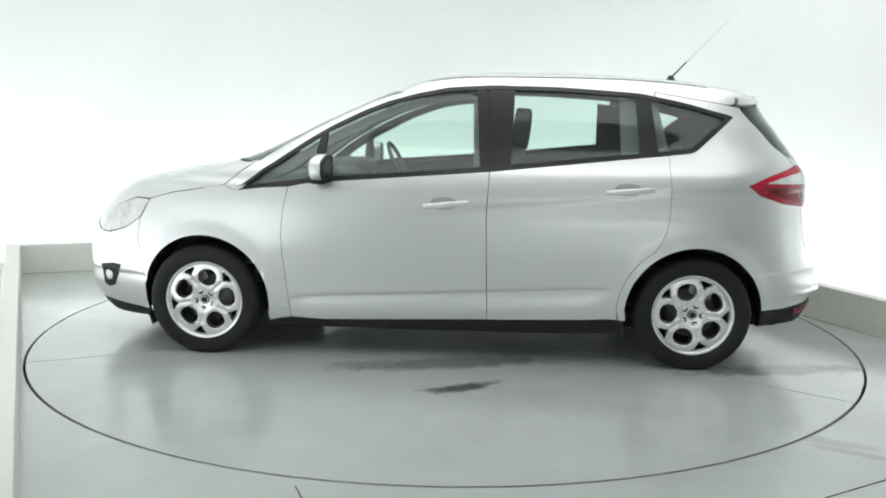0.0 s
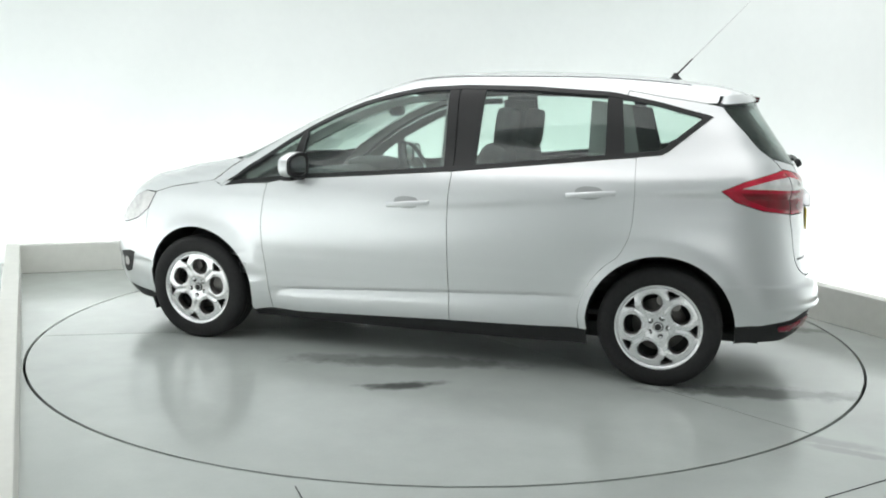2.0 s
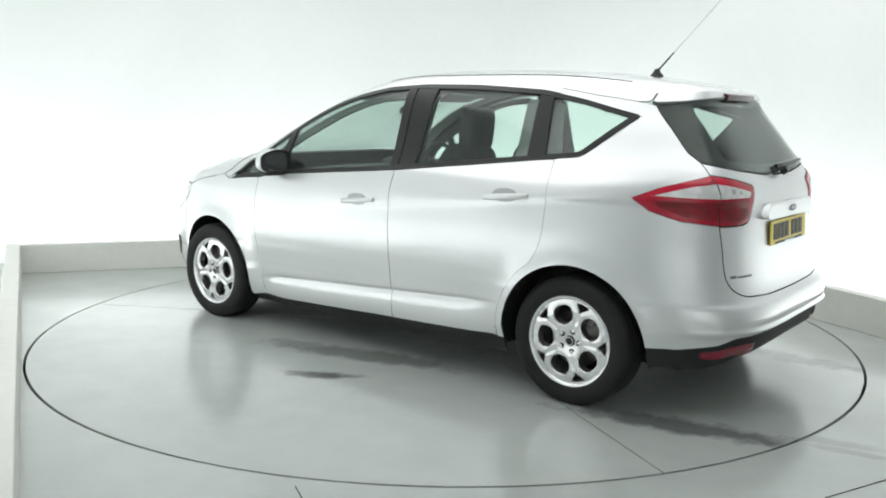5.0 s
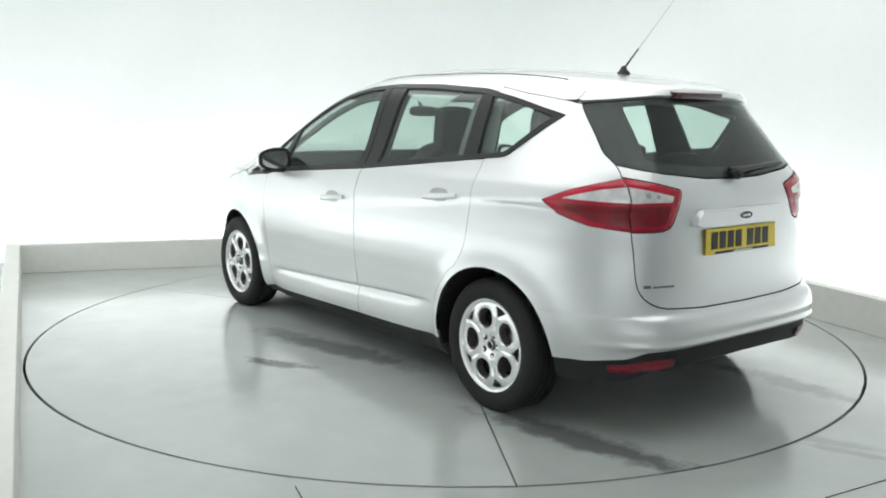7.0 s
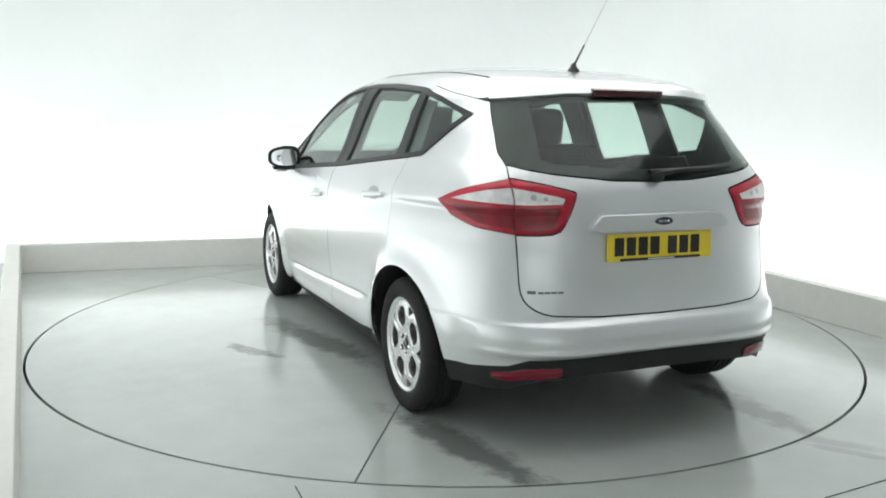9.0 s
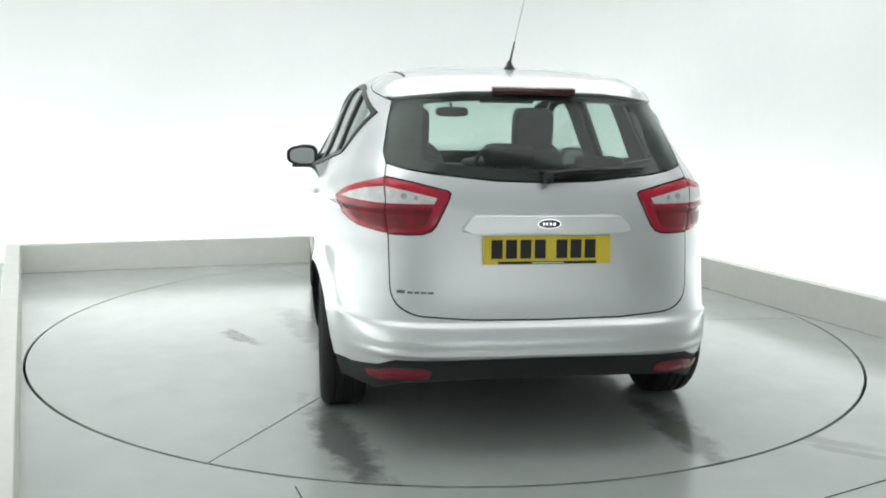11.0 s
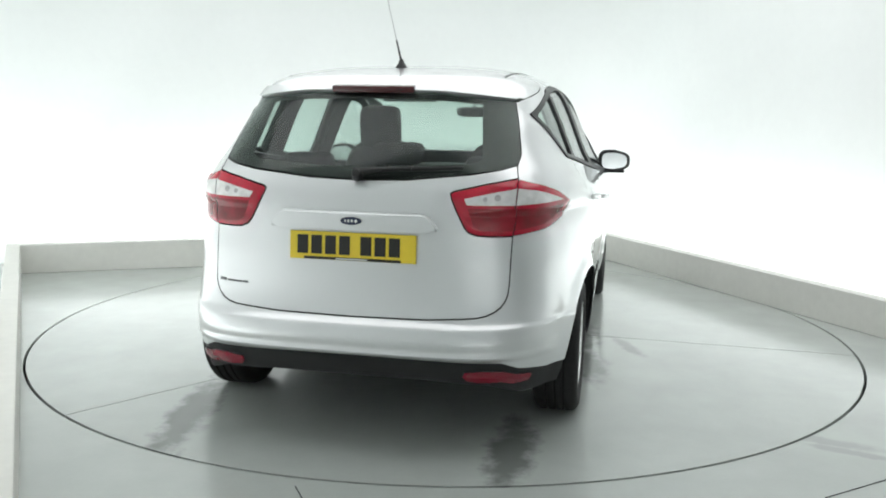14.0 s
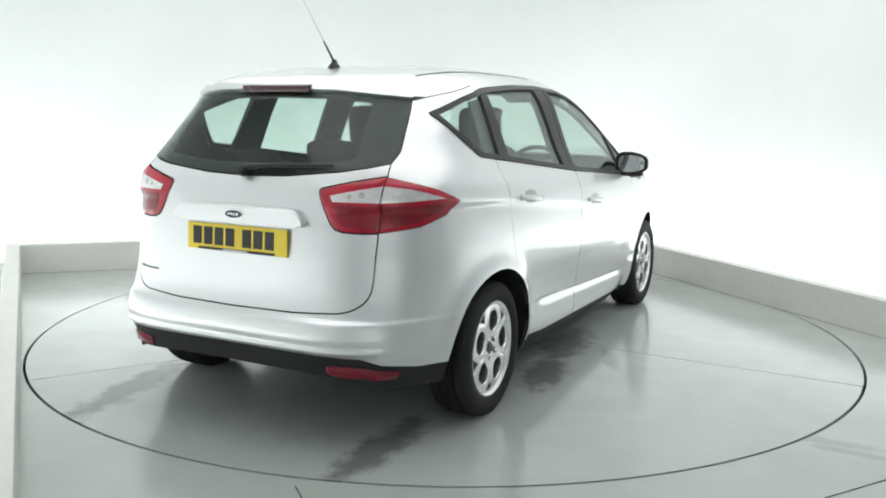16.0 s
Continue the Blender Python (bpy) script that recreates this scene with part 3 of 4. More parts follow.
def build_car():
    car = thing("car", "light silver-white five-door compact people carrier parked on the turning disc", "car")
    body = car
    both, left, right = (1, -1), (1,), (-1,)
    xs = lambda a, b, n=14: [a + (b - a) * i / n for i in range(n + 1)]

    def put(name, poly, material, sides, label="", **kw):
        lining = kw.pop("lining", CABIN)
        ob = finish(part(name, skin(poly, sides=sides, **kw), material, body, label, second=lining))
        ob.location = CAR_OFF
        return ob

    seam_f = [(0.842, 0.936), (0.868, 0.82), (0.884, 0.70), (0.880, 0.58), (0.862, 0.42), (0.842, 0.215)]
    seam_b = [(-0.232, 1.036), (-0.221, 0.80), (-0.227, 0.55), (-0.236, 0.24)]
    seam_c = [(-1.168, 1.133), (-1.178, 0.95), (-1.174, 0.81), (-1.160, 0.74), (-1.135, 0.685)]
    arch_rear_front = arc(-1.322, 0.300, ARCH_R + 0.040, 58, 3, 10)
    arch_f = arc(1.322, 0.300, ARCH_R, -14, 193, 26)
    arch_r = arc(-1.322, 0.300, ARCH_R, -6, 186, 26)
    for sd in (left, right):
        mir = sd[0]
        # doors
        poly = S(*seam_f, *[(x, float(np.interp(x, [-0.246, 0.842], [0.242, 0.200]))) for x in xs(0.842, -0.236, 6)][1:], *seam_b[::-1][1:],
                 *[(x, belt(x)) for x in xs(-0.236, 0.842)][1:-1])
        put("front_door", poly, PAINT, sd)
        poly = S(*seam_b, (-0.60, 0.252), (-0.928, 0.262), *[(x, z) for x, z in arch_rear_front[::-1] if z > 0.30], *seam_c[::-1], *[(x, belt(x)) for x in xs(-1.168, -0.236)][1:-1])
        put("rear_door", poly, PAINT, sd)
        # front wing
        poly = S((0.842, 0.936), (1.0, 0.928), (1.14, 0.908), (1.20, 0.935), (1.32, 0.915), (1.50, 0.885), (1.64, 0.845), (1.70, 0.74), (1.72, 0.62), (1.70, 0.52), (1.679, 0.37)) + S(*[p for p in arch_f if p[0] < 1.66 and (p[1] > 0.36 or p[0] < 1.3)][0:]) + S((0.962, 0.192), *[(x, z) for x, z in seam_f[::-1]][:-1])
        put("front_wing", poly, PAINT, sd, gap=0.0008, thick=0.004)
        put("cowl_corner", S((1.34, 0.895), (1.12, 0.905), (0.98, 1.03), (0.98, 1.075), (1.08, 1.065), (1.25, 0.97)), PAINT, sd, gap=0.0, off=-0.004, thick=0.004)
        # rear quarter with its pillar
        lamp_low = R((0.640, 0.872))
        poly = (S((-1.135, 0.685), (-1.160, 0.74), (-1.174, 0.81), (-1.178, 0.95), (-1.168, 1.133), *[(x, belt(x)) for x in xs(-1.19, -1.522, 8)], *[(x, head(x)) for x in xs(-1.50, -1.10, 6)])
                + S((-1.10, 1.462), (-1.30, 1.428)) + R((0.60, 1.400), (0.575, 1.385), (0.60, 1.30), (0.628, 1.18), (0.622, 1.135), (0.632, 1.086))
                + S((-1.80, 1.068), (-1.69, 1.034), (-1.577, 0.985), (-1.65, 0.930), (-1.78, 0.888)) + R((0.623, 0.868), (0.621, 0.78), (0.619, 0.68))
                + R((0.632, 0.60)) + S((-1.93, 0.535), (-1.75, 0.515), (-1.622, 0.505)) + S(*[p for p in arch_r[::-1] if p[1] > 0.507 and p[0] < -1.28]) + S(*[p for p in arc(-1.322, 0.300, ARCH_R, 88, 4, 10)], (-0.970, 0.262), (-0.932, 0.262)) + S(*[p for p in arch_rear_front[::-1]]))
        put("rear_quarter", poly, PAINT, sd, gap=0.0, thick=0.004)
        # sill
        poly = S((0.968, 0.188), (0.70, 0.205), (-0.246, 0.238), (-0.962, 0.258), (-0.968, 0.165), (0.0, 0.152), (0.96, 0.150))
        put("sill", poly, PLASTIC, sd, "black plastic sill", off=-0.006)
        # window surround: head strip, belt strip, pillars
        poly = S(*[(x, head(x) - 0.001) for x in xs(1.10, -1.482, 40)], *[(x, max(head(x) - 0.022, belt(x))) for x in xs(-1.44, 1.04, 40)])
        put("window_head_trim", poly, TRIM, sd, "black window trim", gap=0.0, off=0.004)
        poly = S(*[(x, belt(x) + 0.001) for x in xs(1.12, -1.482, 40)], *[(x, min(belt(x) + 0.022, head(x))) for x in xs(-1.46, 1.06, 40)])
        put("window_belt_trim", poly, TRIM, sd, "black window trim", gap=0.0, off=0.005)

        def pillar(xb0, xb1, xt0, xt1, name="window_pillar", material=TRIM, lab="gloss black window pillar", off=0.003, thick=0.02):
            top0, top1 = head(xt0) - 0.024, head(xt1) - 0.024
            put(name, S((xb0, belt(xb0) + 0.018), (xb1, belt(xb1) + 0.018), (xt1, top1), (xt0, top0)), material, sd, lab, gap=0.0, off=off, thick=thick)
        pillar(0.735, 0.655, 0.690, 0.655)
        # wider black edge round the rear corner of the windows
        poly = S((-1.290, 1.147), (-1.40, belt(-1.40)), (-1.512, 1.331), (-1.505, head(-1.505) - 0.001), (-1.44, head(-1.44) - 0.001), (-1.44, head(-1.44) - 0.022), (-1.468, head(-1.468) - 0.026), (-1.40, belt(-1.40) + 0.036), (-1.290, 1.174))
        put("window_corner_trim", poly, TRIM, sd, "black window trim", gap=0.0, off=0.0055)
        pillar(-0.180, -0.231, -0.150, -0.205)
        pillar(-0.241, -0.345, -0.215, -0.352)
        pillar(-1.015, -1.110, -1.000, -1.075)
        pillar(-0.215, -0.260, -0.190, -0.235, "pillar_backing", TRIM, "black pillar backing", -0.006, 0.008)
        # grey cabin trim on the pillars and along the roof edge
        pillar(-0.145, -0.335, -0.130, -0.340, "inner_pillar", INNER, "grey inner pillar trim", -0.040, 0.012)
        pillar(-0.925, -1.180, -0.915, -1.120, "inner_pillar", INNER, "grey inner pillar trim", -0.040, 0.012)
        poly = S(*[(x, head(x) - 0.006) for x in xs(1.02, -0.12, 24)], *[(x, max(head(x) - 0.048 - 0.032 * min(1.0, max(0.0, (x - 0.1) / 0.4)), belt(x) + 0.004)) for x in xs(-0.12, 1.00, 24)])
        put("inner_pillar", poly, INNER, sd, "grey inner screen pillar trim", gap=0.0, off=-0.040, thick=0.012)

        def pane(xb0, xb1, xt0, xt1, name):
            poly = S(*[(x, belt(x) + 0.020) for x in xs(xb0, xb1, 10)], *[(x, max(head(x) - 0.021, belt(x) + 0.021)) for x in xs(xt1, xt0, 14)])
            ob = put(name, poly, GLASS, sd, "greenish tinted glass", gap=0.0, off=-0.006, thick=0.004)
            ob.data.materials[1] = GLASS
            ob.visible_shadow = False
        pane(1.05, 0.735, 1.02, 0.690, "quarterlight")
        pane(0.655, -0.180, 0.655, -0.150, "front_door_glass")
        pane(-0.345, -1.015, -0.352, -1.000, "rear_door_glass")
        pane(-1.110, -1.45, -1.075, -1.45, "rear_quarter_glass")
        # tail lamp in two pieces, each with a clear band
        outer = R((0.632, 1.084)) + S((-1.80, 1.066), (-1.69, 1.032), (-1.580, 0.985), (-1.65, 0.932), (-1.78, 0.890)) + R((0.623, 0.870))
        lamp = put("tail_lamp", outer, RED, sd, "red tail lamp lens", gap=0.0008, off=0.001, thick=0.03, bulge=0.005, fine=3)
        band = R((0.632, 1.052)) + S((-1.82, 1.042), (-1.74, 1.020), (-1.660, 0.996)) + R((0.628, 0.986))
        ob = put("lamp_band", band, CLEAR, sd, "clear reversing lamp band", off=0.0072, thick=0.012, bulge=0.0015, fine=3)
        ob.parent = lamp
        ob.location = (0, 0, 0)
        low = R((0.630, 0.977)) + S((-1.80, 0.978), (-1.665, 0.980), (-1.70, 0.942), (-1.79, 0.906)) + R((0.624, 0.886))
        ob = put("lower_lens", low, DEEPRED, sd, "deep red lower lens", off=0.0066, thick=0.010, bulge=0.0015, fine=3)
        ob.parent, ob.location = lamp, (0, 0, 0)
        inner = R((0.630, 1.086), (0.52, 1.066), (0.395, 1.036), (0.384, 1.028), (0.390, 1.010), (0.416, 0.955), (0.443, 0.903), (0.460, 0.884), (0.49, 0.873), (0.54, 0.870), (0.620, 0.870))
        lamp = put("gate_lamp", inner, RED, sd, "red tail lamp lens", gap=0.0008, off=0.001, thick=0.03, bulge=0.005, fine=3)
        band = R((0.629, 1.052), (0.55, 1.038), (0.434, 1.012), (0.448, 0.986), (0.626, 0.986))
        ob = put("lamp_band", band, CLEAR, sd, "clear reversing lamp band", off=0.0072, thick=0.012, bulge=0.0015, fine=3)
        ob.parent = lamp
        ob.location = (0, 0, 0)
        low = R((0.628, 0.977), (0.450, 0.977), (0.474, 0.905), (0.498, 0.890), (0.55, 0.886), (0.621, 0.886))
        ob = put("lower_lens", low, DEEPRED, sd, "deep red lower lens", off=0.0066, thick=0.010, bulge=0.0015, fine=3)
        ob.parent, ob.location = lamp, (0, 0, 0)
        for bx, bz, br in ((0.560, 1.016, 0.012), (0.515, 1.010, 0.009)):
            bulb = put("bulb", R(*[(bx + br * math.cos(k * 0.6283), bz + br * math.sin(k * 0.6283)) for k in range(10)]), LENSGREY, sd, "grey lamp bulb", gap=0.0, off=0.0095, thick=0.006)
            bulb.parent, bulb.location = lamp, (0, 0, 0)
        # head lamp and fog lamp
        put("head_lamp", S((1.645, 0.842), (1.74, 0.845), (1.86, 0.800), (1.95, 0.72), (1.99, 0.65), (1.92, 0.645), (1.80, 0.68), (1.705, 0.74)), CLEAR, sd, "clear head lamp", gap=0.0006, off=0.002)
        put("fog_lamp", S((1.845, 0.462), (1.90, 0.470), (2.00, 0.452), (1.985, 0.335), (1.95, 0.318), (1.90, 0.335)), PLASTIC, sd, "fog lamp in a black surround", off=0.003)
        put("fog_lens", S(*[(1.938 + 0.026 * math.cos(k * 0.5236), 0.395 + 0.032 * math.sin(k * 0.5236)) for k in range(12)]), CLEAR, sd, "round fog lamp lens", gap=0.0, off=0.006)
        # rear reflector
        put("rear_reflector", R((0.465, 0.346), (0.54, 0.350), (0.61, 0.346)) + S((-1.95, 0.330), (-1.89, 0.322), (-1.882, 0.308), (-1.89, 0.288), (-1.95, 0.286)) + R((0.60, 0.296), (0.52, 0.298), (0.468, 0.304), (0.455, 0.325)), DARKRED, sd, "dark red rear reflector", off=0.002, bulge=0.006, fine=2)

    # bonnet, screens, roof, tailgate, bumpers across the car
    poly = Fr((0.0, 0.74), (0.50, 0.74)) + S((1.99, 0.655), (1.95, 0.725), (1.86, 0.804), (1.74, 0.849), (1.64, 0.848), (1.50, 0.888), (1.32, 0.918), (1.20, 0.938)) + S((1.13, 1.00), (1.06, 1.055)) + Fr((0.55, 1.060), (0.0, 1.060))
    put("bonnet", poly, PAINT, both, gap=0.0008)
    poly = Fr((0.0, 1.065), (0.55, 1.065)) + S((1.05, 1.060), (0.86, 1.178), (0.70, 1.266), (0.55, 1.342), (0.42, 1.398), (0.27, 1.440)) + Fr((0.35, 1.452), (0.0, 1.456))
    ob = put("windscreen", poly, SCREEN_GLASS, both, "clear windscreen", thick=0.005)
    ob.data.materials[1] = SCREEN_GLASS
    ob.visible_shadow = False
    poly = (Fr((0.0, 1.460), (0.35, 1.456)) + S((0.26, 1.444), (0.41, 1.402), (0.54, 1.346), (0.69, 1.270), (0.85, 1.182), (1.04, 1.062), (1.12, 1.004), (1.19, 0.940), (1.145, 0.912))
            + S(*[(x, head(x) + 0.001) for x in xs(1.10, -1.095, 40)]) + S((-1.10, 1.464), (-1.30, 1.430)) + R((0.60, 1.402), (0.578, 1.404), (0.54, 1.440), (0.30, 1.452), (0.0, 1.455)) + [("r", 0.0, 1.5845), ("f", 0.0, 1.5845)])
    put("roof", poly, PAINT, both, lining=LINING)
    poly = R((0.0, 1.4535), (0.30, 1.450), (0.538, 1.437), (0.574, 1.402), (0.570, 1.392), (0.30, 1.418), (0.0, 1.424))
    put("spoiler", poly, PAINT, both, off=0.014, thick=0.03, lining=PAINT)
    poly = R((0.0, 1.426), (0.30, 1.420), (0.570, 1.390), (0.596, 1.30), (0.624, 1.18), (0.618, 1.142), (0.56, 1.124), (0.454, 1.106), (0.20, 1.080), (0.0, 1.074))
    ob = put("rear_window", poly, REAR_GLASS, both, "dark tinted rear window", off=0.002, thick=0.005)
    ob.data.materials[1] = REAR_GLASS
    ob.visible_shadow = False
    # black rear window edge, widened to stand for dark cabin trim and seats
    for sd in (left, right):
        put("window_border", R((0.580, 1.392), (0.608, 1.30), (0.634, 1.18), (0.630, 1.140), (0.556, 1.118), (0.490, 1.15), (0.468, 1.30), (0.455, 1.396)), TRIM, sd, "black border strip behind the glass", gap=0.0, off=-0.006, thick=0.004)
    put("window_border", R((0.0, 1.124), (0.20, 1.128), (0.454, 1.148), (0.50, 1.17), (0.556, 1.126), (0.454, 1.110), (0.20, 1.084), (0.0, 1.078)), TRIM, both, "black border strip behind the glass", gap=0.0, off=-0.006, thick=0.004)
    put("window_border", R((0.0, 1.422), (0.30, 1.416), (0.55, 1.390), (0.55, 1.372), (0.30, 1.392), (0.0, 1.398)), TRIM, both, "black border strip behind the glass", gap=0.0, off=-0.006, thick=0.004)
    poly = R((0.0, 1.070), (0.20, 1.076), (0.454, 1.102), (0.56, 1.120), (0.618, 1.136), (0.628, 1.090), (0.52, 1.070), (0.392, 1.040), (0.380, 1.030), (0.386, 1.009), (0.412, 0.953), (0.439, 0.901), (0.457, 0.881), (0.49, 0.869), (0.54, 0.866), (0.619, 0.866),
             (0.617, 0.78), (0.6155, 0.68), (0.612, 0.642), (0.603, 0.616), (0.588, 0.595), (0.566, 0.578), (0.538, 0.565), (0.50, 0.556), (0.30, 0.544), (0.0, 0.540))
    put("tailgate", poly, PAINT, both, gap=0.0018)
    poly = (R((0.0, 0.536), (0.30, 0.540), (0.50, 0.552), (0.540, 0.561), (0.569, 0.574), (0.592, 0.592), (0.607, 0.614), (0.616, 0.641), (0.6195, 0.68)) + R((0.632, 0.60)) + S((-1.93, 0.535), (-1.75, 0.515), (-1.622, 0.505)) + S(*[p for p in arch_r if p[1] > 0.33 and p[1] < 0.505 and p[0] < -1.4]) + S((-1.685, 0.328)) + S((-1.80, 0.328), (-1.95, 0.352)) + R((0.60, 0.383), (0.30, 0.392), (0.0, 0.395)))
    put("rear_bumper", poly, PAINT, both, gap=0.0)
    poly = R((0.0, 0.393), (0.30, 0.390), (0.60, 0.381)) + S((-1.95, 0.350), (-1.80, 0.326), (-1.685, 0.325), (-1.69, 0.235), (-1.90, 0.240)) + R((0.55, 0.285), (0.30, 0.300), (0.0, 0.302))
    put("rear_valance", poly, PLASTIC, both, "black plastic lower bumper", gap=0.0, off=-0.004)
    poly = (S((1.70, 0.742), (1.80, 0.678), (1.92, 0.642), (1.99, 0.648)) + Fr((0.48, 0.738), (0.0, 0.738), (0.0, 0.27)) + S((1.98, 0.240), (1.80, 0.222), (1.678, 0.215), (1.680, 0.37), (1.70, 0.52), (1.722, 0.62)))
    put("front_bumper", poly, PAINT, both)
    poly = Fr((0.0, 0.268)) + Fr((0.30, 0.262)) + S((1.98, 0.238), (1.80, 0.220), (1.678, 0.213), (1.69, 0.155), (1.85, 0.152)) + Fr((0.0, 0.152))
    put("front_valance", poly, PLASTIC, both, "black plastic lower bumper", off=-0.004)
    return car


def motions():
    rows = []
    for k in range(33):
        t = k * 0.5
        rows.append((t, turn_at(t)))
    walk(CAR, [(t, pose(0, 0, 0, 0, 0, a)) for t, a in rows])
    walk(TABLE, [(t, pose(DISC_AT[0], DISC_AT[1], 0, 0, 0, a)) for t, a in rows])


place()
TABLE = turntable()
CAR = build_car()


# ---- car details ----
import mathutils
import mathutils.geometry


def on_car(name, bm, material, label="", smooth=True, sharp=True, parent=None):
    ob = part(name, bm, material, parent or CAR, label, smooth)
    if parent is None:
        ob.location = CAR_OFF
    if sharp and smooth:
        ob.data.set_sharp_from_angle(angle=radians(35))
    return ob


def ellipse(cx, cy, rx, ry, n=28, power=2.0):
    out = []
    for i in range(n):
        c, s = math.cos(2 * math.pi * i / n), math.sin(2 * math.pi * i / n)
        out.append((cx + rx * math.copysign(abs(c) ** (2 / power), c), cy + ry * math.copysign(abs(s) ** (2 / power), s)))
    return out


def blob(size, power=3.0, nu=28, nv=16):
    """A rounded solid between a ball and a box."""
    bm = bmesh.new()
    def pw(v, e):
        return math.copysign(abs(v) ** e, v)
    e = 2 / power
    rows = []
    for j in range(1, nv):
        b = -math.pi / 2 + math.pi * j / nv
        rows.append([bm.verts.new((size[0] / 2 * pw(math.cos(b), e) * pw(math.cos(2 * math.pi * i / nu), e), size[1] / 2 * pw(math.cos(b), e) * pw(math.sin(2 * math.pi * i / nu), e), size[2] / 2 * pw(math.sin(b), e))) for i in range(nu)])
    lo, hi = bm.verts.new((0, 0, -size[2] / 2)), bm.verts.new((0, 0, size[2] / 2))
    for a, c in zip(rows, rows[1:]):
        for i in range(nu):
            bm.faces.new((a[i], a[(i + 1) % nu], c[(i + 1) % nu], c[i]))
    for i in range(nu):
        bm.faces.new((lo, rows[0][(i + 1) % nu], rows[0][i]))
        bm.faces.new((hi, rows[-1][i], rows[-1][(i + 1) % nu]))
    bmesh.ops.recalc_face_normals(bm, faces=bm.faces)
    return bm


def moved(bm, m):
    bmesh.ops.transform(bm, matrix=m, verts=bm.verts)
    return bm


def wheel_face():
    """The pierced front of the alloy wheel: five round openings, five slots at the forked spoke ends."""
    bm = bmesh.new()
    rim = 0.203
    outer = [(rim * math.cos(2 * math.pi * i / 80), rim * math.sin(2 * math.pi * i / 80)) for i in range(80)]
    loops = [outer]
    for k in range(5):
        a = 2 * math.pi * k / 5
        h = a + math.pi / 5
        pts = []
        for x, y in ellipse(0.130, 0, 0.049, 0.055, 24, 2.2):
            y *= 1.0 + (x - 0.130) * 1.2
            pts.append((x * math.cos(h) - y * math.sin(h), x * math.sin(h) + y * math.cos(h)))
        loops.append(pts)
        pts = []
        for x, y in ((0.150, 0.0), (0.166, 0.013), (0.186, 0.034), (0.194, 0.035), (0.1985, 0.0), (0.194, -0.035), (0.186, -0.034), (0.166, -0.013)):
            pts.append((x * math.cos(a) - y * math.sin(a), x * math.sin(a) + y * math.cos(a)))
        loops.append(pts)

    holes = [np.array(l) for l in loops[1:]]

    def dish(x, y):
        r = math.hypot(x, y)
        edge = min(float(np.min(np.hypot(h[:, 0] - x, h[:, 1] - y))) for h in holes)
        k = (math.atan2(y, x) / (2 * math.pi / 5)) % 1.0
        across = min(k, 1 - k) * 2 * math.pi / 5 * r
        ridge = 0.003 * (1 - math.exp(-(edge / 0.010) ** 2))
        groove = 0.007 * math.exp(-(across / 0.011) ** 2) * max(0.0, min(1.0, (r - 0.075) / 0.03)) * max(0.0, min(1.0, (0.150 - r) / 0.02))
        return 0.087 - 0.018 * math.exp(-(r / 0.07) ** 2) - 0.35 * max(0.0, r - 0.150) ** 1.2 + ridge - groove

    def inside(p, loop):
        hit = False
        for (ax, ay), (bx, by) in zip(loop, loop[1:] + loop[:1]):
            if (ay > p[1]) != (by > p[1]) and p[0] < (bx - ax) * (p[1] - ay) / (by - ay) + ax:
                hit = not hit
        return hit

    pts, segs, spans = [], [], []
    for loop in loops:
        k = len(pts)
        spans.append((k, len(loop)))
        pts += [Vector(q) for q in loop]
        segs += [(k + i, k + (i + 1) % len(loop)) for i in range(len(loop))]
    for k in range(1, 34):
        r, n = 0.006 * k, max(6, 5 * round(k * 6.3 / 5))
        pts += [Vector((r * math.cos(2 * math.pi * (i + 0.5 * (k % 2)) / n), r * math.sin(2 * math.pi * (i + 0.5 * (k % 2)) / n))) for i in range(n)]
    pts = [q for i, q in enumerate(pts) if i < len(segs) or not any(inside(q, l) for l in loops[1:])]
    co, _, tris, orig, _, _ = mathutils.geometry.delaunay_2d_cdt(pts, segs, [], 0, 1e-6)
    vs = [bm.verts.new((q.x, q.y, dish(q.x, q.y))) for q in co]
    where = {o: i for i, os in enumerate(orig) for o in os}
    for t in tris:
        c = sum((co[i] for i in t), Vector((0, 0))) / len(t)
        if inside(c, loops[0]) and not any(inside(c, l) for l in loops[1:]):
            bm.faces.new([vs[i] for i in t])
    rims = [[vs[where[k + i]] for i in range(n)] for k, n in spans]
    for li, vs in enumerate(rims):
        c = Vector((sum(v.co.x for v in vs) / len(vs), sum(v.co.y for v in vs) / len(vs), 0)) if li else Vector((0, 0, 0))
        sgn = -1 if li else 1
        prev = vs
        for grow, drop in ((0.0035, 0.004), (0.005, 0.012), (0.006, 0.045)):
            ring = []
            for v in vs:
                d = Vector((v.co.x - c.x, v.co.y - c.y, 0)).normalized()
                ring.append(bm.verts.new(Vector((v.co.x, v.co.y, v.co.z)) + d * grow * sgn - Vector((0, 0, drop))))
            for i in range(len(vs)):
                j = (i + 1) % len(vs)
                f = bm.faces.new((prev[i], prev[j], ring[j], ring[i]))
                # walls of the openings take darker steel, their shade put into the colour
                f.material_index = 1 if drop > 0.01 and li else 0
            prev = ring
    bmesh.ops.recalc_face_normals(bm, faces=bm.faces)
    return bm


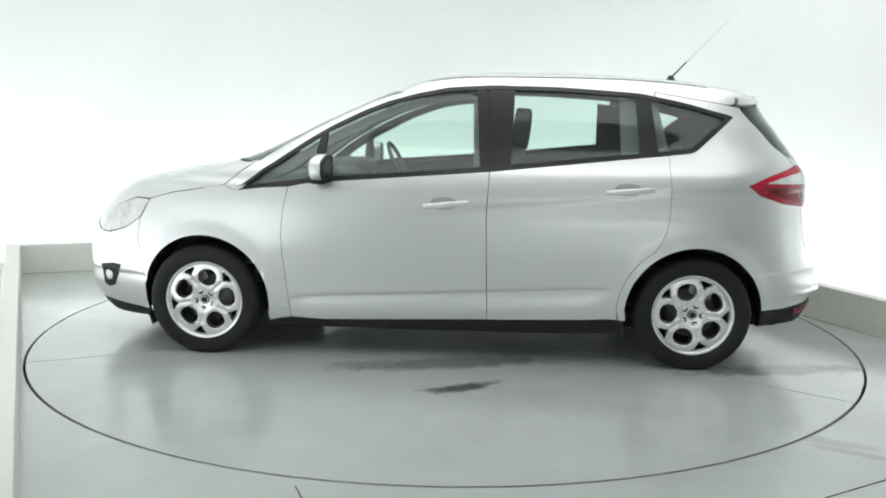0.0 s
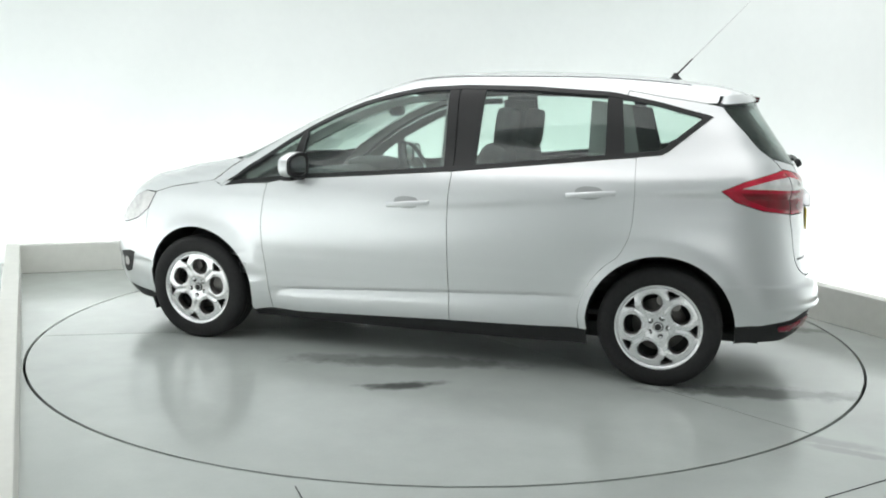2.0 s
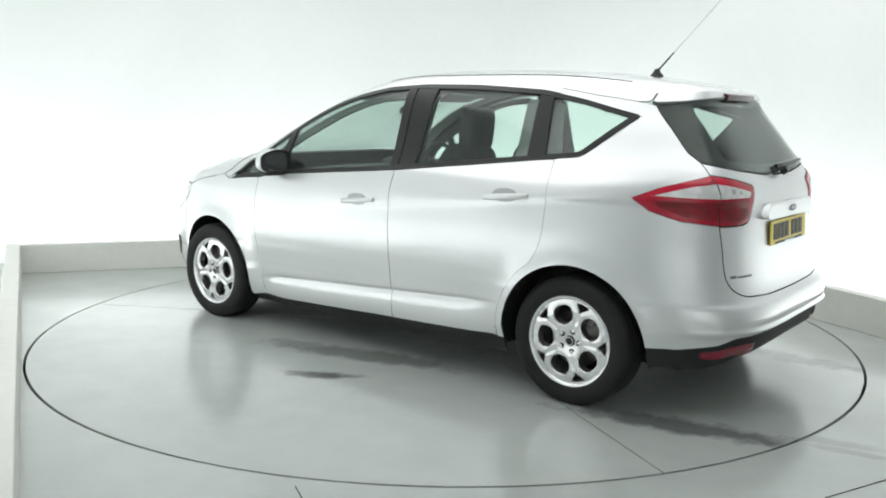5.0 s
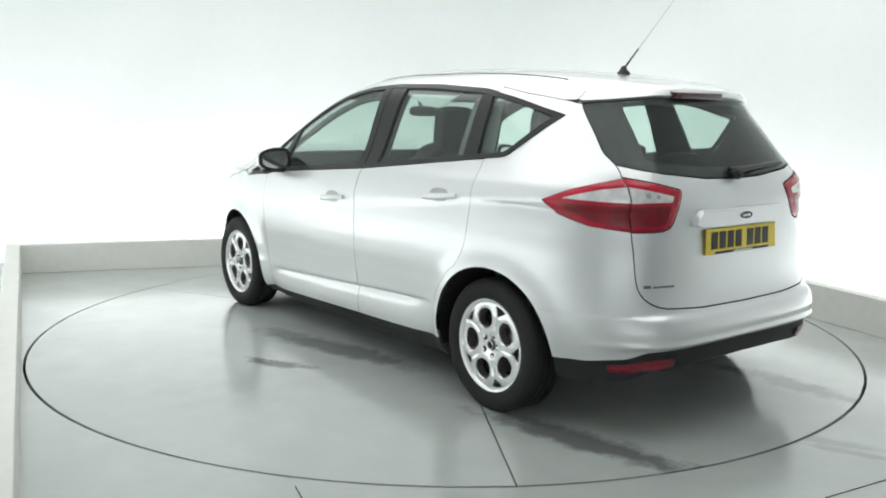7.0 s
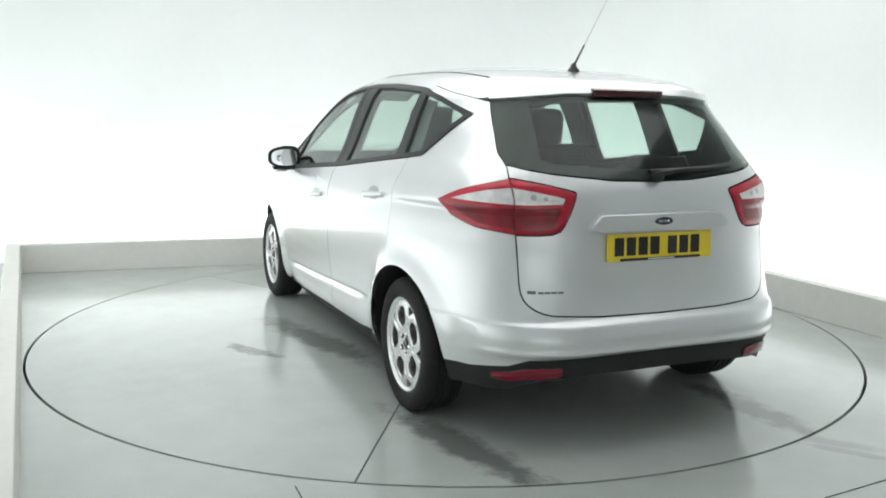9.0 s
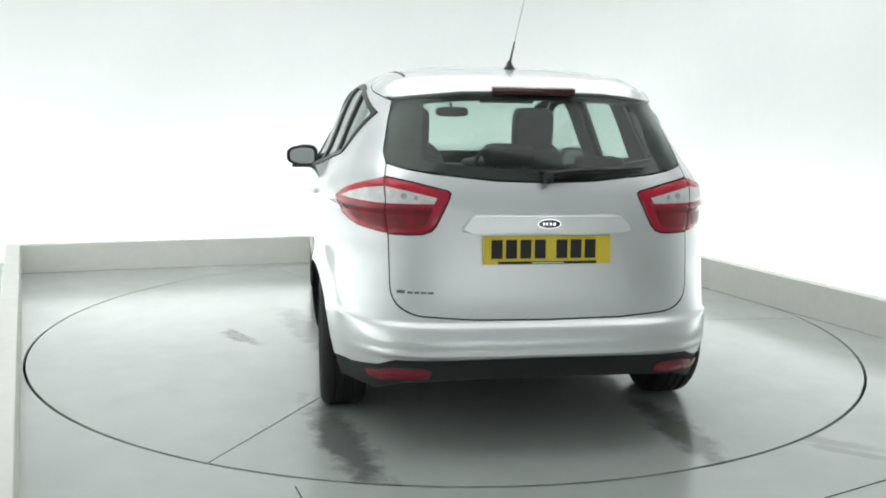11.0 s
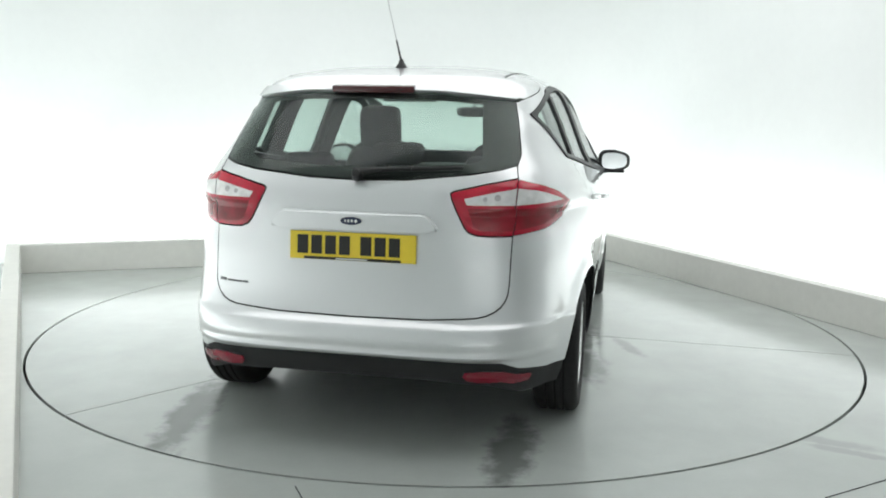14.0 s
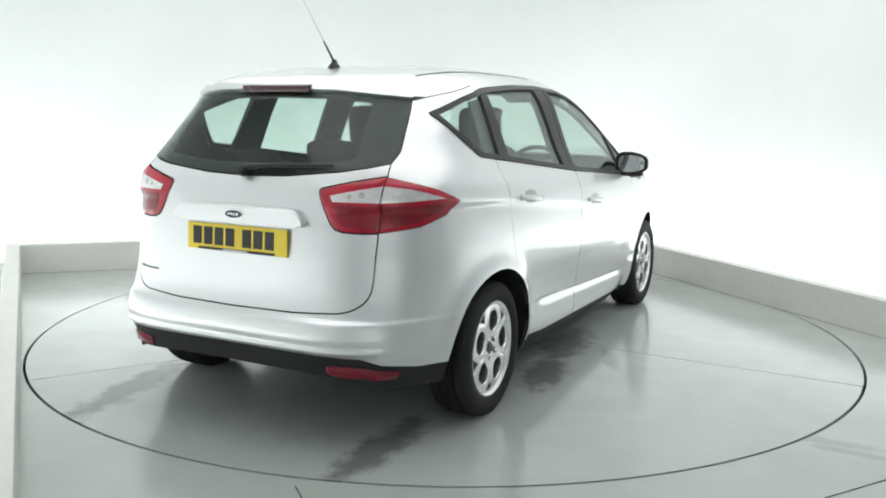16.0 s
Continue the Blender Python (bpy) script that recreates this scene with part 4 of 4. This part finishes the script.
def build_wheel(name):
    """A wheel at the origin, its axis along z, street side up."""
    barrel = revolve([(0.200, 0.060), (0.206, 0.080), (0.214, 0.088), (0.221, 0.089), (0.224, 0.083), (0.222, 0.065), (0.205, 0.050), (0.195, 0.03), (0.185, -0.08), (0.10, -0.085), (0.10, -0.08), (0.178, -0.072), (0.190, 0.035)], 72, closed=True)
    shrink_rim = Matrix.Diagonal((0.97, 0.97, 1, 1))
    bmesh.ops.transform(barrel, matrix=shrink_rim, verts=barrel.verts)
    rim = part(name, barrel, ALLOY, CAR, "silver alloy wheel with a black tyre")
    rim.data.set_sharp_from_angle(angle=radians(40))
    prof = [(0.209, 0.078), (0.215, 0.088), (0.232, 0.097), (0.254, 0.100), (0.276, 0.098), (0.290, 0.091), (0.300, 0.080), (0.305, 0.066)]
    for k, (h, d) in enumerate(((0.045, 0.0), (0.041, 0.008), (0.035, 0.008), (0.031, 0.0), (0.008, 0.0), (0.004, 0.008), (-0.002, 0.008), (-0.006, 0.0), (-0.030, 0.0), (-0.034, 0.008), (-0.040, 0.008), (-0.044, 0.0), (-0.066, 0.0))):
        prof.append((0.3060 - d, h))
    prof += [(0.297, -0.085), (0.272, -0.099), (0.240, -0.096), (0.209, -0.075)]
    tyre = part("tyre", revolve(prof, 96), RUBBER, rim, "black rubber tyre")
    tyre.data.set_sharp_from_angle(angle=radians(50))
    if "wheel_spokes" not in bpy.data.meshes:
        face_bm = wheel_face()
        bmesh.ops.transform(face_bm, matrix=shrink_rim, verts=face_bm.verts)
        face = part("spokes", face_bm, ALLOY, rim, second=STEEL)
        face.data.set_sharp_from_angle(angle=radians(32))
        face.data.name = "wheel_spokes"
    else:
        face = new("spokes", bpy.data.meshes["wheel_spokes"])
        face.parent = rim
    part("brake_disc", revolve([(0.03, 0.030), (0.065, 0.030), (0.07, 0.012), (0.132, 0.012), (0.134, 0.0), (0.07, -0.01)], 48), STEEL, rim, "worn steel brake disc")
    # near-black sheet: the shade behind the spokes is put into its colour
    part("backing", revolve([(0.0, -0.03), (0.185, -0.03)], 48), DARKGAP, rim, "dark sheet painted as shade behind the spokes")
    cal = bmesh.new()
    add_prism(cal, ellipse(0.125, 0.0, 0.030, 0.062, 20, 3), 0.05, pose(0, 0, -0.015))
    part("caliper", cal, STEEL, rim, "grey brake caliper", smooth=False)
    part("centre_cap", revolve([(0.0, 0.081), (0.020, 0.080), (0.025, 0.077), (0.028, 0.066)], 28), TRIM, rim, "dark centre cap")
    part("cap_ring", revolve([(0.017, 0.0815), (0.019, 0.083), (0.021, 0.0815)], 24), ALLOY, rim)
    for k in range(5):
        a = math.radians(72 * k)
        at = pose(0.052 * math.cos(a), 0.052 * math.sin(a), 0)
        # black disc on the face, standing in for shade round the nut
        part("nut_shade", revolve([(0.0, 0.080), (0.0150, 0.080), (0.0165, 0.074)], 16, at), TRIM, rim, "dark disc painted as recess shade")
        part("wheel_nut", revolve([(0.0, 0.087), (0.0070, 0.086), (0.0085, 0.079)], 12, at), ALLOY, rim)
    return rim


def wheels():
    up = Matrix(((1, 0, 0, 0), (0, 0, 1, 0), (0, -1, 0, 0), (0, 0, 0, 1)))  # axis z -> y
    for wx, turn_l, turn_r, half in ((WHEELS[0][0], 63, 40, 0.794), (WHEELS[1][0], 110, 85, 0.778)):
        for sd, turn in ((1, turn_l), (-1, turn_r)):
            w = build_wheel("wheel")
            m = Matrix.Translation(CAR_OFF + Vector((wx, sd * half, 0.300)))
            m = m @ (up if sd > 0 else pose(0, 0, 0, 0, 0, 180) @ up)
            w.matrix_basis = m @ pose(0, 0, 0, 0, 0, -turn if sd > 0 else turn)
            # liner of the wheel arch
            bm = bmesh.new()
            rows = []
            for i in range(25):
                a = radians(-12 + 204 * i / 24)
                ex, ez = wx + ARCH_R * math.cos(a), 0.300 + ARCH_R * math.sin(a)
                edge = surface(from_side(ex, ez), ez).y - 0.020
                rows.append([bm.verts.new((wx + r * math.cos(a), sd * y, 0.300 + r * math.sin(a))) for r, y in ((ARCH_R + 0.003, edge), (ARCH_R + 0.010, edge - 0.03), (ARCH_R + 0.012, 0.52), (0.05, 0.50))])
            for a, c in zip(rows, rows[1:]):
                for k in range(3):
                    bm.faces.new((a[k], a[k + 1], c[k + 1], c[k]))
            on_car("arch_liner", bm, PLASTIC, "black wheel arch liner")
            flap = box((0.012, 0.15, 0.075), (wx + 0.322, sd * 0.77, 0.178), pose(0, 0, 0, 0, 18, 0), 0.004)
            if wx > 0:
                on_car("mud_flap", flap, PLASTIC, "black mud flap", smooth=False)


def solve_z(x, y, lo=1.30, hi=1.5845):
    """Height at which the skin has half width y at x."""
    def half(z):
        nose, tail, w, mid, nf, nr = level(z)
        s, n = ((x - mid) / (nose - mid), nf) if x > mid else ((mid - x) / (mid - tail), nr)
        return w * max(1 - min(s, 1) ** n, 0) ** (1 / n)
    for _ in range(40):
        m = (lo + hi) / 2
        if half(m) > y:
            lo = m
        else:
            hi = m
    return lo


def fittings():
    # roof joints
    for sd in (1, -1):
        xs = [0.12 - 1.52 * i / 24 for i in range(25)]
        poly = S(*[(x, solve_z(x, 0.505)) for x in xs], *[(x, solve_z(x, 0.496)) for x in xs[::-1]])
        on_car("roof_joint", skin(poly, gap=0.0, off=0.0015, thick=0.004, sides=(sd,)), PLASTIC, "dark roof joint strip")
    # door handles
    for sd in (1, -1):
        for x0, x1, z0, z1 in ((0.112, -0.123, 0.850, 0.873), (-0.841, -1.086, 0.940, 0.960)):
            pts = []
            for i in range(13):
                t = i / 12
                p = surface(from_side(x0 + (x1 - x0) * t, z0 + (z1 - z0) * t), z0 + (z1 - z0) * t)
                pts.append(Vector((p.x, sd * (p.y + 0.008 + 0.020 * math.sin(math.pi * t) ** 0.5), p.z)))
            bm = bmesh.new()
            rings = []
            for i, p in enumerate(pts):
                k = 0.55 + 0.45 * math.sin(math.pi * min(max(i / 12, 0.08), 0.92)) ** 0.5
                rings.append([bm.verts.new(p + Vector((0, sd * 0.008 * math.cos(a) * k, 0.016 * math.sin(a) * k))) for a in [2 * math.pi * j / 14 for j in range(14)]])
            for a, c in zip(rings, rings[1:]):
                for j in range(14):
                    bm.faces.new((a[j], a[(j + 1) % 14], c[(j + 1) % 14], c[j]))
            bm.faces.new(rings[0])
            bm.faces.new(rings[-1][::-1])
            bmesh.ops.recalc_face_normals(bm, faces=bm.faces)
            handle = on_car("door_handle", bm, PAINT, "body-coloured door handle")
            # flat ellipse on the skin; the grip recess's shade is painted in
            mid = ((x0 + x1) / 2 + 0.01, (z0 + z1) / 2 + 0.006)
            poly = S(*ellipse(mid[0], mid[1], 0.070, 0.032, 24, 2.4))
            on_car("handle_shade", skin(poly, gap=0.0, off=0.0006, thick=0.002, sides=(sd,)), HANDLE_SHADE, "flat patch painted as grip recess shade", parent=handle)
    # door mirrors
    for sd in (1, -1):
        m = Matrix.Translation((0.645, sd * 0.945, 1.040)) @ pose(0, 0, 0, 0, 0, -sd * 5)
        shell = blob((0.108, 0.208, 0.150), 3.4)
        for v in shell.verts:
            if v.co.x < -0.02:
                v.co.x = -0.02 + (v.co.x + 0.02) * 0.25
            v.co.z *= 1 - 0.30 * max(0, sd * v.co.y) / 0.1
        mirror = on_car("door_mirror", moved(shell, m), PAINT, "body-coloured mirror with black rim")
        rimm = bmesh.new()
        o, i2 = ellipse(0, 0, 0.102, 0.073, 36, 3.8), ellipse(0, 0, 0.081, 0.053, 36, 3.6)
        vo = [rimm.verts.new((-0.022, y, z * (1 - 0.30 * max(0, sd * y) / 0.1))) for y, z in o]
        vm = [rimm.verts.new((-0.034, y * 0.985, z * 0.985 * (1 - 0.30 * max(0, sd * y) / 0.1))) for y, z in o]
        vi = [rimm.verts.new((-0.034, y, z * (1 - 0.30 * max(0, sd * y) / 0.1))) for y, z in i2]
        vd = [rimm.verts.new((-0.028, y, z * (1 - 0.30 * max(0, sd * y) / 0.1))) for y, z in i2]
        for a, c in ((vo, vm), (vm, vi), (vi, vd)):
            for k in range(36):
                rimm.faces.new((a[k], a[(k + 1) % 36], c[(k + 1) % 36], c[k]))
        bmesh.ops.recalc_face_normals(rimm, faces=rimm.faces)
        on_car("mirror_rim", moved(rimm, m), TRIM, "black mirror rim", parent=mirror)
        gl = bmesh.new()
        gl.faces.new([gl.verts.new((-0.030, y, z * (1 - 0.30 * max(0, sd * y) / 0.1))) for y, z in i2])
        on_car("mirror_glass", moved(gl, m), MIRROR, "mirror glass", parent=mirror, smooth=False)
        low = box((0.070, 0.16, 0.022), (0.005, -sd * 0.01, -0.068), None, 0.010)
        on_car("mirror_base", moved(low, m), TRIM, "black mirror underside", parent=mirror)
        arm = tube([(0.70, sd * 0.845, 0.972), (0.69, sd * 0.88, 0.978), (0.66, sd * 0.92, 0.985)], 0.022, 12, 0.8)
        on_car("mirror_arm", arm, TRIM, "black mirror arm", parent=mirror)
    # aerial
    base = on_car("aerial_base", revolve([(0.0, 0.0), (0.026, 0.0), (0.024, 0.008), (0.014, 0.022), (0.008, 0.040), (0.0, 0.042)], 20, Matrix.Translation((-1.287, 0, 1.540)) @ Matrix.Diagonal((1.5, 1, 1, 1))), TRIM, "black aerial foot")
    on_car("aerial_spring", tube([(-1.287, 0, 1.565), (-1.310, 0, 1.590), (-1.375, 0, 1.660)], 0.0062, 10, 0.6), TRIM, "black aerial stem", parent=base)
    on_car("aerial_mast", tube([(-1.375, 0, 1.660), (-1.52, 0, 1.815), (-1.66, 0, 1.965)], 0.0026, 8, 0.5), MAST, "thin grey aerial mast", parent=base)
    # high brake lamp
    bl = box((0.035, 0.355, 0.030), (-1.724, 0, 1.434), pose(0, 0, 0, 0, -12, 0), 0.007)
    on_car("brake_lamp", bl, BRAKE, "dark red high brake lamp")
    # wiper
    wp = on_car("wiper_pivot", revolve([(0.0, 0.03), (0.016, 0.03), (0.022, 0.02), (0.024, 0.0)], 20, Matrix.Translation((-1.9570, -0.005, 1.088)) @ pose(0, 0, 0, 0, -62, 0)), TRIM, "black wiper pivot")
    def gl_pt(y, z, off):
        p = surface(from_end(abs(y), z), z, off)
        return Vector((p.x, math.copysign(p.y, y), p.z))
    on_car("wiper_arm", tube([gl_pt(-0.005, 1.088, 0.03), gl_pt(-0.10, 1.098, 0.034), gl_pt(-0.22, 1.108, 0.028)], 0.012, 10, 0.6), TRIM, "black wiper arm", parent=wp)
    on_car("wiper_blade", tube([gl_pt(0.02, 1.104, 0.014), gl_pt(-0.15, 1.110, 0.014), gl_pt(-0.30, 1.114, 0.014), gl_pt(-0.42, 1.121, 0.014)], 0.010, 8, 0.7), TRIM, "black wiper blade", parent=wp)
    # tailgate garnish, badge, plate
    bm = bmesh.new()
    outl = [(-0.345, 0.886), (-0.335, 0.905), (-0.305, 0.945), (-0.285, 0.952), (0.285, 0.952), (0.305, 0.945), (0.335, 0.905), (0.345, 0.886), (0.30, 0.880), (-0.30, 0.880)]
    face_m = Matrix(((0, 0, -1, -1.9870), (1, 0, 0, 0), (0, 1, 0, 0), (0, 0, 0, 1)))
    add_prism(bm, [(y, z) for y, z in outl], 0.034, face_m)
    bmesh.ops.bevel(bm, geom=list(bm.edges), offset=0.007, segments=3, affect="EDGES")
    bmesh.ops.recalc_face_normals(bm, faces=bm.faces)
    garnish = on_car("tailgate_garnish", bm, PAINT, "body-coloured tailgate bar")
    bm = bmesh.new()
    add_prism(bm, ellipse(0, 0.917, 0.047, 0.0185, 36), 0.007, Matrix(((0, 0, -1, -2.0190), (1, 0, 0, 0), (0, 1, 0, 0), (0, 0, 0, 1))))
    badge = on_car("oval_badge", bm, CHROME, "chrome-rimmed dark oval badge")
    bm = bmesh.new()
    add_prism(bm, ellipse(0, 0.917, 0.0435, 0.0158, 36), 0.0022, Matrix(((0, 0, -1, -2.0255), (1, 0, 0, 0), (0, 1, 0, 0), (0, 0, 0, 1))))
    on_car("badge_field", bm, BLUE, "dark blue enamel field", parent=badge)
    bm = bmesh.new()
    for k, (y, w) in enumerate(((-0.020, 0.012), (-0.004, 0.008), (0.010, 0.008), (0.023, 0.007))):
        add_prism(bm, ellipse(y, 0.917, w / 2, 0.006, 14, 2.5), 0.0015, Matrix(((0, 0, -1, -2.0274), (1, 0, 0, 0), (0, 1, 0, 0), (0, 0, 0, 1))))
    on_car("badge_mark", bm, CHROME, "chrome marks", parent=badge)
    pm = Matrix.Translation((-2.0100, 0, 0.812)) @ pose(0, 0, 0, 0, 3, 0)
    plate = on_car("number_plate", moved(box((0.008, 0.520, 0.112), (0, 0, 0), None, 0.003), pm), YELLOW, "yellow number plate with dark bars", smooth=False)
    x = 0.205
    for ch in "#### ###":
        if ch == "#":
            on_car("plate_bar", moved(box((0.003, 0.044, 0.074), (-0.0052, x, 0.004)), pm), INK, parent=plate, smooth=False)
            x -= 0.058
        else:
            x -= 0.030
    on_car("plate_strip", moved(box((0.004, 0.40, 0.011), (-0.0052, 0, -0.0495), None, 0.002), pm), INK, "dark strip with a pale bar", parent=plate, smooth=False)
    on_car("strip_bar", moved(box((0.002, 0.13, 0.005), (-0.0082, 0, -0.0495)), pm), FIXTURE, "pale bar", parent=plate, smooth=False)
    # model script as plain bars
    for y0, y1, h in ((0.590, 0.560, 0.012), (0.550, 0.530, 0.008), (0.525, 0.505, 0.008), (0.500, 0.478, 0.008), (0.473, 0.450, 0.008)):
        poly = R((y0, 0.640 + h), (y0, 0.640), (y1, 0.640), (y1, 0.640 + h))
        on_car("script_bar", skin(poly, gap=0.0, off=0.004, thick=0.004, sides=(1,)), SCRIPT, "grey metallic script bar")
    # floor pan, tank and exhaust under the car
    on_car("floor_pan", box((3.5, 1.40, 0.05), (-0.05, 0, 0.245), None, 0.01), DARKGAP, "dark underbody", smooth=False)
    on_car("fuel_tank", box((0.55, 1.1, 0.12), (-0.95, 0, 0.20), None, 0.03), DARKGAP, "dark fuel tank", smooth=False)
    on_car("silencer", moved(blob((0.22, 0.62, 0.11), 3.5), Matrix.Translation((-1.80, 0.18, 0.325))), DARKGAP, "dark exhaust silencer")
    on_car("rear_axle", tube([(-1.30, -0.65, 0.28), (-1.30, 0.65, 0.28)], 0.035, 12), DARKGAP, "dark rear axle beam")


def interior():
    def seat(x, y, w, h_back, head_z, lean, name):
        st = on_car(name, moved(blob((0.50, w, 0.20), 4), Matrix.Translation((x, y, 0.52)) @ pose(0, 0, 0, 0, -8, 0)), SEAT, "dark fabric seat")
        back = blob((0.17, w, h_back), 4.5)
        for v in back.verts:
            k = (v.co.z / h_back + 0.5)
            v.co.y *= 1 - 0.16 * k * k
        mb = Matrix.Translation((x - 0.25, y, 0.50)) @ pose(0, 0, 0, 0, -lean, 0)
        on_car("backrest", moved(back, mb @ Matrix.Translation((0, 0, h_back / 2))), SEAT, parent=st)
        top = mb @ Vector((0, 0, h_back))
        hr = blob((0.10, 0.235, head_z[1] - head_z[0]), 5.0)
        on_car("headrest", moved(hr, Matrix.Translation((top.x - 0.03, y, (head_z[0] + head_z[1]) / 2)) @ pose(0, 0, 0, 0, -6, 0)), SEAT, parent=st)
        for dy in (-0.06, 0.06):
            on_car("headrest_post", tube([(top.x, y + dy, top.z - 0.06), (top.x - 0.025, y + dy, head_z[0] + 0.04)], 0.007, 8), STEEL, parent=st)
    for y in (0.36, -0.36):
        seat(0.06, y, 0.50, 0.69, (1.135, 1.372), 15, "front_seat")
    for y, hz in ((0.44, (1.045, 1.145)), (0.0, (1.10, 1.200)), (-0.44, (1.045, 1.145))):
        seat(-0.86, y, 0.44, 0.62, hz, 17, "rear_seat")
    # dashboard, wheel, cabin mirror
    dash = blob((0.55, 1.48, 0.36), 4.0)
    dash = on_car("dashboard", moved(dash, Matrix.Translation((0.86, 0, 0.80)) @ pose(0, 0, 0, 0, 6, 0)), CABIN, "dark dashboard")
    hood = blob((0.30, 0.42, 0.10), 3)
    on_car("instrument_hood", moved(hood, Matrix.Translation((0.72, -0.37, 0.985))), CABIN, parent=dash)
    ring = revolve([(0.182 + 0.014 * math.cos(2 * math.pi * k / 10), 0.014 * math.sin(2 * math.pi * k / 10)) for k in range(10)], 40, closed=True)
    sm = Matrix.Translation((0.40, -0.37, 0.965)) @ pose(0, 0, 0, 0, -64, 0)
    wheel = on_car("steering_wheel", moved(ring, sm), CABIN, "dark steering wheel", sharp=False)
    hub = blob((0.15, 0.17, 0.05), 3)
    on_car("steering_hub", moved(hub, sm), CABIN, parent=wheel)
    for a in (0, 90, 180):
        sp = box((0.035, 0.13, 0.014), (0, 0, 0), None, 0.004)
        on_car("steering_spoke", moved(sp, sm @ pose(0, 0, 0, 0, 0, a + 0) @ Matrix.Translation((0, 0.12, 0))), ALLOY, parent=wheel)
    cm = on_car("cabin_mirror", moved(blob((0.04, 0.22, 0.065), 3.5), Matrix.Translation((0.42, -0.03, 1.345))), CABIN, "dark cabin mirror")
    on_car("mirror_stalk", tube([(0.43, -0.03, 1.36), (0.47, -0.03, 1.40)], 0.010, 8), CABIN, parent=cm)
    for y in (0.45, -0.45):
        on_car("sun_visor", box((0.14, 0.36, 0.015), (0.30, y * 0.85, 1.435), pose(0, 0, 0, 0, 20, 0), 0.006), LINING, "pale sun visor", smooth=False)
    # load bay floor and inner pillars
    on_car("load_floor", box((0.85, 1.10, 0.04), (-1.55, 0, 0.60), None, 0.01), CABIN, "dark load floor", smooth=False)
    on_car("cabin_floor", box((2.6, 1.44, 0.03), (-0.1, 0, 0.32), None, 0.01), CABIN, "dark cabin carpet", smooth=False)


# darker body paint that carries the shade behind the handles
HANDLE_SHADE = mat("handle_shade_paint", (0.42, 0.43, 0.435), rough=0.35, metal=0.2, coat=0.6, vary=0.03)
wheels()
fittings()
interior()


motions()
